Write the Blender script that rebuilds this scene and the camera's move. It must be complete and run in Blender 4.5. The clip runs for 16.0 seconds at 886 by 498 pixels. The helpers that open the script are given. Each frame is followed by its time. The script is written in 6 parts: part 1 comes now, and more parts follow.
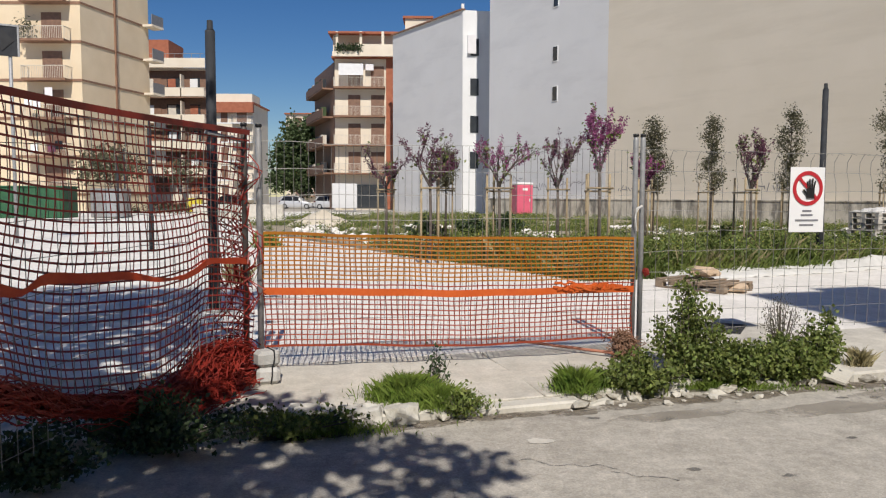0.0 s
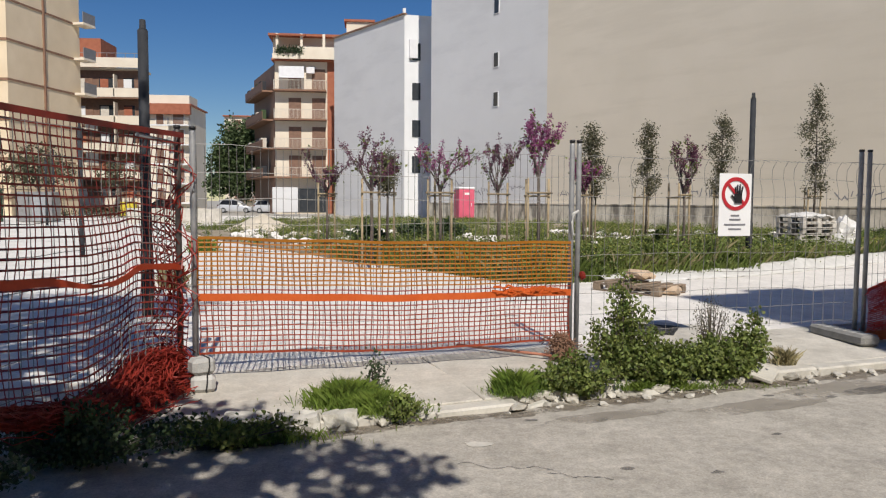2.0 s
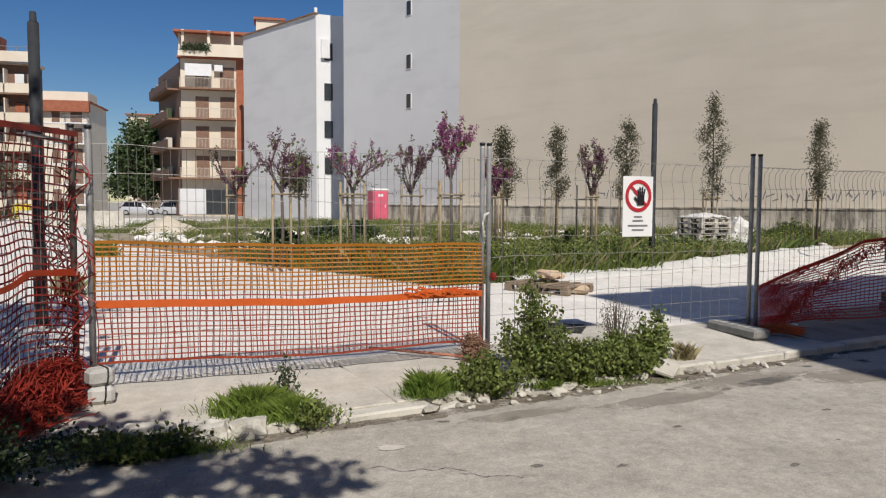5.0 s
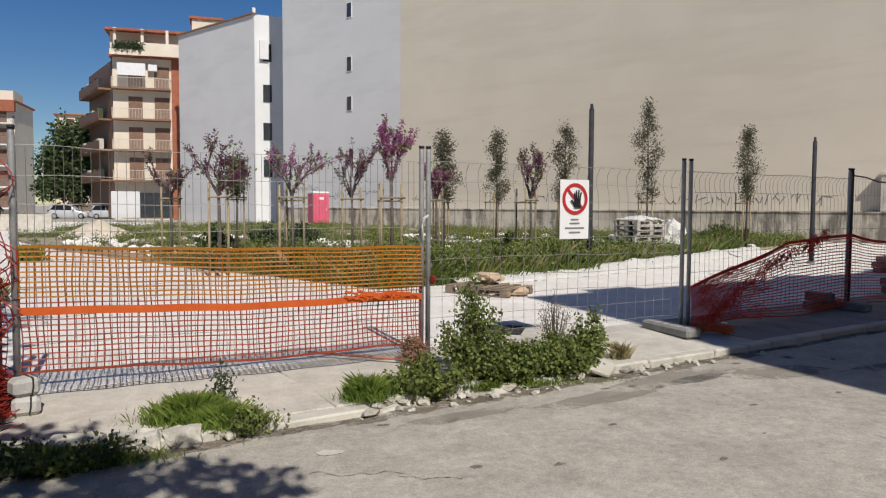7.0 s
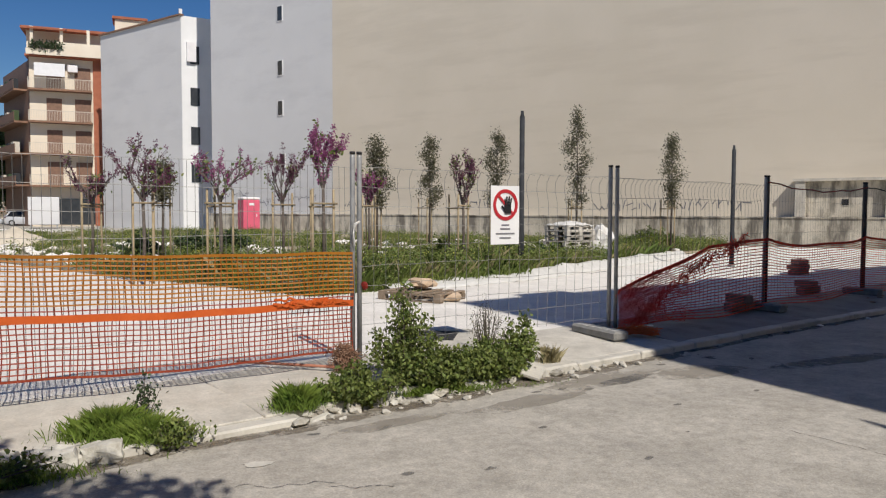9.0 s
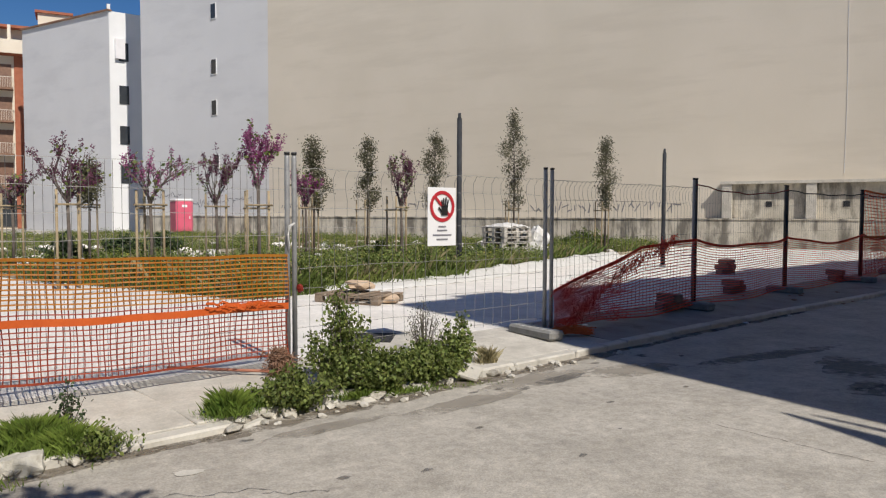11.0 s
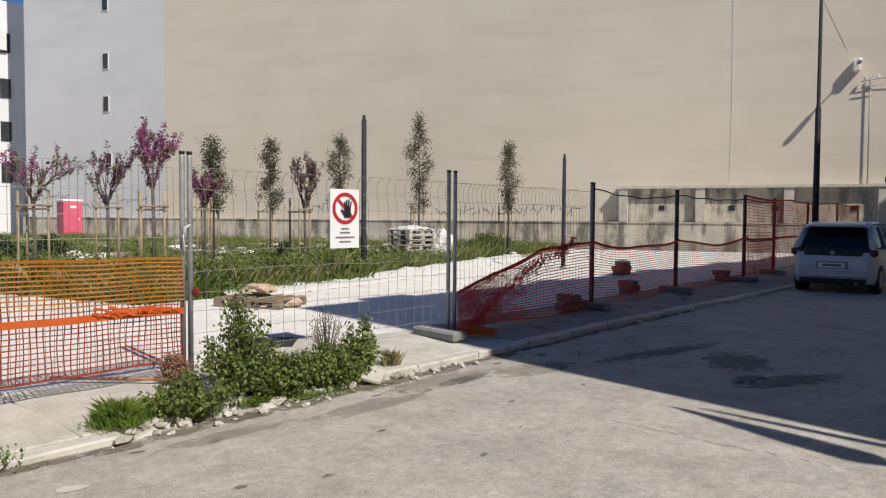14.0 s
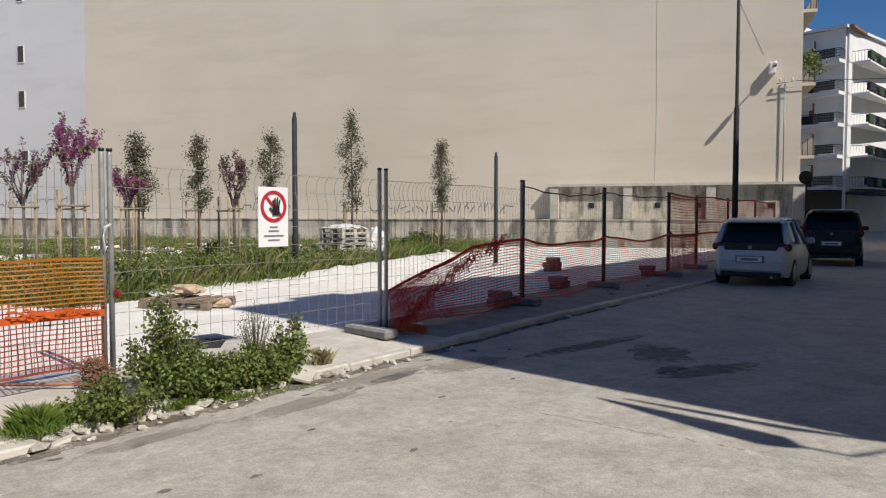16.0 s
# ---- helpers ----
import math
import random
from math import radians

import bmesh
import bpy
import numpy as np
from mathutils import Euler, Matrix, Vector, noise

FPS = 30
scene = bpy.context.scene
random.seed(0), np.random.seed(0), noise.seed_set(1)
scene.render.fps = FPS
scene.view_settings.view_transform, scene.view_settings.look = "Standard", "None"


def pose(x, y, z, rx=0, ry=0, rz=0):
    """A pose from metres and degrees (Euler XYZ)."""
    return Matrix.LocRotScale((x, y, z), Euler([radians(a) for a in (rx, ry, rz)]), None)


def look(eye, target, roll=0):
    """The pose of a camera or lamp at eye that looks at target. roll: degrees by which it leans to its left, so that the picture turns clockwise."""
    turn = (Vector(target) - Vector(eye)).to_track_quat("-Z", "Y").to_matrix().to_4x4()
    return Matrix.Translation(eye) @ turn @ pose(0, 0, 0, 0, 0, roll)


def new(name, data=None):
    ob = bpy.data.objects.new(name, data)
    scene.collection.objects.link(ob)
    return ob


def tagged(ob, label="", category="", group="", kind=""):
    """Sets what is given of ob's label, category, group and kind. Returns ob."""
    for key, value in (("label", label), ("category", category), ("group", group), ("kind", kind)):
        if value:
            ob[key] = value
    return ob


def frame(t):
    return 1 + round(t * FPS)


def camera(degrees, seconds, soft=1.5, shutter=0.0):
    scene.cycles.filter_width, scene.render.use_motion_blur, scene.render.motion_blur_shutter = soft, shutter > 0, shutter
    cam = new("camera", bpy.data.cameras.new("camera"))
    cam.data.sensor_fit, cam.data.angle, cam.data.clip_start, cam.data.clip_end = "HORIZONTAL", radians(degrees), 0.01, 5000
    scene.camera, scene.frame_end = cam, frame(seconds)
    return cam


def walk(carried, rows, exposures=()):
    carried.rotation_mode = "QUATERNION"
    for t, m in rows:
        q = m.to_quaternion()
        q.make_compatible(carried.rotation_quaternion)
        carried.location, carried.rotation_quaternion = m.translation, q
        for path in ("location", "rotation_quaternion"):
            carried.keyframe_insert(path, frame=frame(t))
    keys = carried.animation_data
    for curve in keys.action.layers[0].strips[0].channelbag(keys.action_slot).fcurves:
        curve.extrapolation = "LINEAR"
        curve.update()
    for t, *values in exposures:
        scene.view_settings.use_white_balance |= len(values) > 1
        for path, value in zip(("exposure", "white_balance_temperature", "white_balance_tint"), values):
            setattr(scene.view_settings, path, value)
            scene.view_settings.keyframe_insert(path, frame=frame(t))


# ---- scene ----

cam = camera(62.0, 16.0, soft=1.2)
ROWS = [
    (0.0, -0.000, -0.000, 1.550, 0.00, -4.09, 0.23),
    (0.5, 0.009, -0.000, 1.547, -0.87, -4.02, 0.29),
    (1.0, 0.016, 0.001, 1.551, -1.97, -3.92, 0.29),
    (1.5, 0.021, -0.003, 1.554, -3.22, -3.82, 0.34),
    (2.0, 0.028, -0.004, 1.553, -4.46, -3.74, 0.35),
    (2.5, 0.032, 0.002, 1.553, -5.68, -3.70, 0.37),
    (3.0, 0.040, 0.003, 1.554, -6.83, -3.67, 0.36),
    (3.5, 0.045, 0.005, 1.554, -7.89, -3.63, 0.36),
    (4.0, 0.049, 0.007, 1.556, -9.03, -3.62, 0.33),
    (6.5, 0.068, -0.003, 1.558, -14.33, -3.41, 0.30),
    (7.0, 0.075, -0.007, 1.557, -15.61, -3.32, 0.28),
    (7.5, 0.081, 0.002, 1.556, -16.83, -3.19, 0.25),
    (8.0, 0.089, 0.000, 1.554, -18.24, -3.03, 0.24),
    (8.5, 0.093, -0.001, 1.556, -19.44, -2.95, 0.21),
    (9.0, 0.099, -0.006, 1.558, -20.74, -2.85, 0.21),
    (11.5, 0.126, -0.004, 1.554, -26.73, -2.66, 0.25),
    (12.0, 0.129, -0.007, 1.553, -28.01, -2.60, 0.35),
    (12.5, 0.132, -0.009, 1.552, -29.15, -2.51, 0.40),
    (13.0, 0.140, -0.010, 1.553, -30.42, -2.44, 0.41),
    (13.5, 0.149, -0.009, 1.550, -31.51, -2.42, 0.39),
    (14.0, 0.155, -0.005, 1.549, -32.77, -2.44, 0.39),
    (14.5, 0.162, -0.011, 1.549, -33.89, -2.48, 0.32),
    (15.0, 0.169, -0.022, 1.552, -35.23, -2.54, 0.27),
    (15.5, 0.176, -0.045, 1.544, -36.41, -2.52, 0.16),
    (16.0, 0.176, -0.054, 1.540, -37.83, -2.54, 0.08),
]
# the film camera closes its iris a little towards the bright paving
EXPOSURES = ((0.0, -0.13), (7.0, -0.21), (9.0, -0.19), (12.0, -0.12), (16.0, -0.05))
walk(cam, [(t, pose(x, y, z, 90 + p, 0, w) @ pose(0, 0, 0, 0, 0, r)) for t, x, y, z, w, p, r in ROWS], EXPOSURES)

# ---------------------------------------------------------------- light
SUN_AZ, SUN_EL = 173.0, 47.0          # compass from +y, clockwise
world = bpy.data.worlds.new("sky")
scene.world = world
world.use_nodes = True
wn = world.node_tree.nodes
sky = wn.new("ShaderNodeTexSky")
sky.sky_type = "NISHITA"
sky.sun_disc = False
sky.sun_elevation, sky.sun_rotation = radians(SUN_EL), radians(SUN_AZ)
sky.air_density, sky.dust_density, sky.ozone_density = 1.0, 0.0, 4.0
deepen = wn.new("ShaderNodeHueSaturation")
deepen.inputs["Hue"].default_value, deepen.inputs["Saturation"].default_value, deepen.inputs["Value"].default_value = 0.51, 1.30, 1.03
world.node_tree.links.new(sky.outputs[0], deepen.inputs["Color"])
world.node_tree.links.new(deepen.outputs[0], wn["Background"].inputs[0])
wn["Background"].inputs[1].default_value = 0.070
sun = new("sun", bpy.data.lights.new("sun", "SUN"))
sun.data.energy, sun.data.angle, sun.data.color = 5.0, radians(0.5), (1.0, 0.94, 0.86)
sun_from = Vector((math.sin(radians(SUN_AZ)) * math.cos(radians(SUN_EL)), math.cos(radians(SUN_AZ)) * math.cos(radians(SUN_EL)), math.sin(radians(SUN_EL))))
sun.matrix_world = look(sun_from * 60, (0, 0, 0))

# ---------------------------------------------------------------- materials
def material(name, a, b, scale=8.0, rough=0.85, metal=0.0, bump=0.15, fine=60.0, per_piece=0.0, stain=None, stain_scale=0.6, stain_at=0.58, translucent=0.0, island=0.0, spec=0.5, stretch=None):
    """Two tones mixed by coarse and fine noise; optional stains; relief from the fine noise."""
    m = bpy.data.materials.new(name)
    m.use_nodes = True
    nt = m.node_tree
    N, L = nt.nodes, nt.links
    bsdf = N["Principled BSDF"]
    co = N.new("ShaderNodeTexCoord")
    n1 = N.new("ShaderNodeTexNoise")
    n1.inputs["Scale"].default_value, n1.inputs["Detail"].default_value = scale, 6
    n2 = N.new("ShaderNodeTexNoise")
    n2.inputs["Scale"].default_value, n2.inputs["Detail"].default_value = fine, 4
    geo = N.new("ShaderNodeNewGeometry")
    for n in (n1, n2):
        L.new(geo.outputs["Position"], n.inputs["Vector"])
    add = N.new("ShaderNodeMath")
    add.operation = "MULTIPLY_ADD"
    L.new(n2.outputs[0], add.inputs[0])
    add.inputs[1].default_value = 0.45
    L.new(n1.outputs[0], add.inputs[2])
    ramp = N.new("ShaderNodeMapRange")
    ramp.inputs[1].default_value, ramp.inputs[2].default_value = 0.5, 0.95
    L.new(add.outputs[0], ramp.inputs[0])
    mix = N.new("ShaderNodeMix")
    mix.data_type = "RGBA"
    L.new(ramp.outputs[0], mix.inputs[0])
    mix.inputs[6].default_value, mix.inputs[7].default_value = (*a, 1), (*b, 1)
    colour = mix.outputs[2]
    if stain:
        n3 = N.new("ShaderNodeTexNoise")
        n3.inputs["Scale"].default_value, n3.inputs["Detail"].default_value, n3.inputs["Roughness"].default_value = stain_scale, 8, 0.65
        L.new(geo.outputs["Position"], n3.inputs["Vector"])
        if stretch:
            vm = N.new("ShaderNodeVectorMath")
            vm.operation = "MULTIPLY"
            vm.inputs[1].default_value = stretch
            L.new(geo.outputs["Position"], vm.inputs[0])
            L.new(vm.outputs[0], n3.inputs["Vector"])
        r3 = N.new("ShaderNodeMapRange")
        r3.inputs[1].default_value, r3.inputs[2].default_value, r3.inputs[4].default_value = stain_at, stain_at + 0.14, 0.8
        L.new(n3.outputs[0], r3.inputs[0])
        m3 = N.new("ShaderNodeMix")
        m3.data_type = "RGBA"
        L.new(r3.outputs[0], m3.inputs[0])
        L.new(colour, m3.inputs[6])
        m3.inputs[7].default_value = (*stain, 1)
        colour = m3.outputs[2]
    if per_piece or island:
        hsv = N.new("ShaderNodeHueSaturation")
        rnd = N.new("ShaderNodeObjectInfo").outputs["Random"] if per_piece else geo.outputs["Random Per Island"]
        k = per_piece or island
        r4 = N.new("ShaderNodeMapRange")
        r4.inputs[3].default_value, r4.inputs[4].default_value = 1 - k, 1 + k
        L.new(rnd, r4.inputs[0])
        L.new(r4.outputs[0], hsv.inputs["Value"])
        L.new(colour, hsv.inputs["Color"])
        colour = hsv.outputs[0]
    L.new(colour, bsdf.inputs["Base Color"])
    bsdf.inputs["Roughness"].default_value, bsdf.inputs["Metallic"].default_value = rough, metal
    bsdf.inputs["Specular IOR Level"].default_value = spec
    if bump:
        bp = N.new("ShaderNodeBump")
        bp.inputs["Strength"].default_value, bp.inputs["Distance"].default_value = bump, 0.02
        L.new(add.outputs[0], bp.inputs["Height"])
        L.new(bp.outputs[0], bsdf.inputs["Normal"])
    if translucent:
        tr = N.new("ShaderNodeBsdfTranslucent")
        L.new(colour, tr.inputs[0])
        ms = N.new("ShaderNodeMixShader")
        ms.inputs[0].default_value = translucent
        L.new(bsdf.outputs[0], ms.inputs[1])
        L.new(tr.outputs[0], ms.inputs[2])
        L.new(ms.outputs[0], N["Material Output"].inputs[0])
    return m


ASPHALT = material("asphalt", (0.32, 0.295, 0.25), (0.49, 0.455, 0.395), 2.2, 0.92, bump=0.5, fine=70, stain=(0.25, 0.232, 0.20), stain_scale=1.1, stain_at=0.55)
TAR = material("tar_patch", (0.09, 0.088, 0.085), (0.15, 0.145, 0.14), 5, 0.9, bump=0.4, fine=120)
CONCRETE = material("concrete", (0.44, 0.41, 0.35), (0.58, 0.545, 0.475), 3, 0.9, bump=0.25, fine=70, per_piece=0.08, stain=(0.25, 0.23, 0.19), stain_scale=1.8)
KERB = material("kerb_stone", (0.44, 0.415, 0.36), (0.60, 0.57, 0.50), 5, 0.85, bump=0.4, fine=50, per_piece=0.12, stain=(0.22, 0.2, 0.17), stain_scale=3)
SHADED_WALKWAY = material("worn_shaded_walkway", (0.21, 0.20, 0.178), (0.33, 0.315, 0.28), 2.5, 0.92, bump=0.4, fine=70, stain=(0.12, 0.115, 0.105), stain_scale=2.2, stain_at=0.56)
OLD_KERB = material("whitish_kerb_stone", (0.43, 0.41, 0.35), (0.61, 0.585, 0.52), 11, 0.92, bump=0.6, fine=50, per_piece=0.1, stain=(0.24, 0.21, 0.16), stain_scale=7.0, stain_at=0.58)
PALE_STONE = material("broken_pale_stone", (0.36, 0.335, 0.28), (0.56, 0.53, 0.46), 14, 0.92, bump=0.6, fine=60, per_piece=0.22, stain=(0.16, 0.135, 0.10), stain_scale=9.0, stain_at=0.5)
PAVING = material("white_stone", (0.68, 0.645, 0.59), (0.80, 0.765, 0.71), 1.2, 0.85, bump=0.2, fine=50, stain=(0.44, 0.41, 0.36), stain_scale=0.5, stain_at=0.6)
EARTH = material("earth", (0.22, 0.18, 0.12), (0.40, 0.35, 0.26), 3, 0.95, bump=0.6, fine=30)
SAND = material("sand", (0.50, 0.44, 0.34), (0.62, 0.55, 0.44), 3, 0.95, bump=0.6, fine=25)
WEATHERED = material("weathered_concrete", (0.44, 0.40, 0.32), (0.66, 0.61, 0.51), 1.1, 0.9, bump=0.4, fine=9, stain=(0.10, 0.09, 0.075), stain_scale=1.0, stain_at=0.47, stretch=(1.6, 1.6, 0.45))
BEIGE = material("beige_render", (0.665, 0.60, 0.49), (0.71, 0.64, 0.53), 0.35, 0.92, bump=0.06, fine=25, stain=(0.635, 0.57, 0.465), stain_scale=0.9, stain_at=0.5, stretch=(0.12, 0.12, 0.9))
GREY = material("pale_grey_render", (0.62, 0.62, 0.62), (0.67, 0.67, 0.67), 0.3, 0.92, bump=0.06, fine=25, stain=(0.585, 0.585, 0.59), stain_scale=0.9, stain_at=0.5, stretch=(0.15, 0.15, 0.6))
WHITE = material("white_render", (0.72, 0.72, 0.71), (0.80, 0.80, 0.79), 0.5, 0.9, bump=0.06, fine=25)
CREAM = material("cream_render", (0.66, 0.53, 0.36), (0.74, 0.61, 0.43), 0.5, 0.9, bump=0.06, fine=20)
PALE_CREAM = material("pale_cream_render", (0.70, 0.61, 0.48), (0.78, 0.70, 0.57), 0.5, 0.9, bump=0.06, fine=20)
BROWN_TRIM = material("brown_trim", (0.20, 0.11, 0.07), (0.28, 0.16, 0.10), 2, 0.8, bump=0.1)
TERRACOTTA = material("terracotta", (0.30, 0.095, 0.05), (0.40, 0.14, 0.075), 2, 0.85, bump=0.3)
SHUTTER = material("brown_shutter", (0.16, 0.09, 0.06), (0.25, 0.14, 0.09), 4, 0.6, bump=0.1)
DARK_GLASS = material("window_glass", (0.03, 0.035, 0.04), (0.05, 0.055, 0.06), 2, 0.12, bump=0.0, spec=0.8)
RAIL = material("railing_metal", (0.28, 0.27, 0.26), (0.36, 0.35, 0.34), 6, 0.5, 0.6, bump=0.05)
PALE_RAIL = material("pale_balcony_panel", (0.55, 0.50, 0.42), (0.64, 0.59, 0.50), 4, 0.6, bump=0.05)
GALV = material("galvanised_steel", (0.28, 0.285, 0.29), (0.40, 0.405, 0.41), 12, 0.55, 0.25, bump=0.1)
WIRE = material("fence_wire", (0.17, 0.165, 0.155), (0.27, 0.26, 0.24), 10, 0.6, 0.3, bump=0.0)
POLE = material("dark_grey_paint", (0.026, 0.028, 0.032), (0.045, 0.048, 0.054), 6, 0.75, 0.0, bump=0.05, spec=0.25)
NET = material("orange_plastic", (0.66, 0.115, 0.018), (0.76, 0.16, 0.028), 5, 0.6, bump=0.0, translucent=0.25)
# strands darker than the bright tapes of the same net
NET_MESH = material("dark_orange_strand", (0.26, 0.04, 0.016), (0.38, 0.065, 0.024), 5, 0.6, bump=0.0, translucent=0.2)
# red set lighter and stronger to make up for the street's shade
NET_STREET = material("lifted_red_strand", (0.74, 0.085, 0.05), (0.82, 0.13, 0.075), 5, 0.6, bump=0.0, translucent=0.45)
NET_TAPE = material("red_orange_tape", (0.50, 0.05, 0.016), (0.64, 0.085, 0.025), 5, 0.55, bump=0.0, translucent=0.2)
# heap strands carry the part-shade at the fence foot in their dark colour
NET_HEAP = material("shaded_maroon_strand", (0.22, 0.018, 0.012), (0.36, 0.035, 0.016), 4, 0.6, bump=0.0, translucent=0.15)
LOOSE_BLOCK = material("fired_clay_block", (0.20, 0.115, 0.10), (0.33, 0.205, 0.18), 8, 0.9, bump=0.3, fine=60, per_piece=0.2)
FOOT_CONCRETE = material("fence_foot_concrete", (0.20, 0.195, 0.18), (0.32, 0.31, 0.29), 9, 0.9, bump=0.4, fine=70)
DARK_POST = material("dull_brown_steel", (0.07, 0.062, 0.058), (0.13, 0.115, 0.105), 10, 0.6, 0.3, bump=0.1)
BROWN_WOOD = material("brown_timber", (0.17, 0.125, 0.085), (0.30, 0.23, 0.165), 9, 0.9, bump=0.3, fine=45, per_piece=0.2)
NET_AMBER = material("amber_orange_strand", (0.40, 0.14, 0.009), (0.51, 0.20, 0.014), 5, 0.6, bump=0.0, translucent=0.3)
# orange net toned down to maroon: the side net's tree shade is in the colour
NET_RED = material("shaded_maroon_plastic", (0.21, 0.018, 0.011), (0.33, 0.03, 0.016), 5, 0.5, bump=0.0, translucent=0.2)
WOOD = material("pale_timber", (0.26, 0.20, 0.12), (0.40, 0.32, 0.20), 9, 0.85, bump=0.3, fine=45, per_piece=0.1)
GREY_WOOD = material("grey_timber", (0.38, 0.36, 0.32), (0.54, 0.51, 0.46), 9, 0.9, bump=0.3, fine=45, per_piece=0.15)
BARK = material("bark", (0.075, 0.06, 0.05), (0.15, 0.125, 0.105), 14, 0.95, bump=0.6, fine=60)
BLOSSOM = material("magenta_blossom", (0.20, 0.045, 0.13), (0.40, 0.12, 0.27), 20, 0.8, bump=0.0, translucent=0.3, island=0.35)
BLOSSOM_DARK = material("dusky_blossom", (0.095, 0.028, 0.055), (0.21, 0.075, 0.13), 20, 0.8, bump=0.0, translucent=0.25, island=0.35)
LEAF_OLIVE = material("olive_leaf", (0.075, 0.075, 0.04), (0.17, 0.16, 0.095), 20, 0.6, bump=0.0, translucent=0.25, island=0.4)
LEAF_BUSH = material("weed_leaf", (0.065, 0.115, 0.022), (0.24, 0.27, 0.07), 18, 0.65, bump=0.0, translucent=0.3, island=0.4)
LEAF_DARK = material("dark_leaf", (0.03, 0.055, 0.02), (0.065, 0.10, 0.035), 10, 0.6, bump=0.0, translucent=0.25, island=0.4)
GRASS = material("meadow_grass", (0.048, 0.105, 0.018), (0.20, 0.23, 0.05), 0.8, 0.7, bump=0.0, translucent=0.35, island=0.35)
LAWN = material("bright_grass", (0.10, 0.175, 0.022), (0.22, 0.29, 0.05), 6, 0.7, bump=0.0, translucent=0.35, island=0.3)
GRASS_DRY = material("dry_grass", (0.24, 0.21, 0.10), (0.36, 0.31, 0.17), 2, 0.8, bump=0.0, translucent=0.3, island=0.3)
PETAL = material("pale_petal", (0.75, 0.74, 0.62), (0.82, 0.80, 0.55), 5, 0.8, bump=0.0, translucent=0.3, island=0.1)
YELLOW_FLOWER = material("yellow_petal", (0.55, 0.52, 0.08), (0.62, 0.56, 0.12), 5, 0.8, bump=0.0, translucent=0.3, island=0.2)
TARP = material("white_sheeting", (0.54, 0.53, 0.50), (0.68, 0.67, 0.64), 4, 0.6, bump=0.5, fine=9)
PINK = material("pink_plastic", (0.62, 0.10, 0.17), (0.70, 0.14, 0.21), 2, 0.45, bump=0.03)
PALE_PLASTIC = material("pale_plastic", (0.72, 0.70, 0.70), (0.80, 0.78, 0.78), 2, 0.45, bump=0.03)
SIGN_WHITE = material("sign_white", (0.78, 0.78, 0.78), (0.83, 0.83, 0.83), 3, 0.45, bump=0.02)
SIGN_RED = material("sign_red", (0.42, 0.02, 0.03), (0.48, 0.03, 0.04), 3, 0.45, bump=0.02)
BLACK = material("black_plastic", (0.012, 0.012, 0.013), (0.025, 0.025, 0.026), 5, 0.5, bump=0.02)
# blacker than plain plastic: the corner's shadow on the mirror disc is in it
SHADED_BLACK = material("shaded_black", (0.004, 0.004, 0.0045), (0.008, 0.008, 0.009), 5, 0.95, bump=0.0, spec=0.04)
LEAF_TREE = material("pine_leaf", (0.045, 0.08, 0.028), (0.11, 0.15, 0.055), 4, 0.65, bump=0.0, translucent=0.25, island=0.4)
INK = material("grey_ink", (0.16, 0.16, 0.18), (0.22, 0.22, 0.24), 5, 0.6, bump=0.0)
BLOCK = material("concrete_block", (0.36, 0.35, 0.33), (0.50, 0.49, 0.46), 8, 0.9, bump=0.4, fine=70, per_piece=0.08)
BRICK = material("brick", (0.34, 0.13, 0.08), (0.46, 0.20, 0.13), 8, 0.9, bump=0.3, fine=60, per_piece=0.15)
CARDBOARD = material("torn_paper_sack", (0.50, 0.36, 0.24), (0.62, 0.48, 0.34), 6, 0.9, bump=0.3)
CAR_SILVER = material("pale_silver_paint", (0.50, 0.51, 0.53), (0.55, 0.56, 0.58), 2, 0.25, 0.15, bump=0.0)
CAR_DARK = material("black_paint", (0.010, 0.011, 0.013), (0.015, 0.016, 0.018), 2, 0.3, 0.0, bump=0.0, spec=0.35)
CAR_GLASS = material("tinted_glass", (0.012, 0.013, 0.015), (0.016, 0.017, 0.02), 2, 0.12, bump=0.0, spec=0.3)
RUBBER = material("tyre_rubber", (0.02, 0.02, 0.02), (0.035, 0.035, 0.035), 12, 0.85, bump=0.1)
LIGHT_RED = material("tail_light_red", (0.07, 0.004, 0.006), (0.10, 0.006, 0.008), 3, 0.2, bump=0.0)
IRON = material("cast_iron", (0.03, 0.03, 0.032), (0.06, 0.06, 0.062), 10, 0.85, 0.0, bump=0.3, spec=0.15)
GREEN_STEEL = material("green_steel", (0.018, 0.08, 0.035), (0.03, 0.115, 0.05), 3, 0.6, 0.0, bump=0.1)
YELLOW = material("yellow_plastic", (0.62, 0.48, 0.03), (0.68, 0.55, 0.05), 3, 0.5, bump=0.03)
AWNING = material("white_canvas", (0.72, 0.72, 0.72), (0.80, 0.80, 0.80), 3, 0.85, bump=0.05)

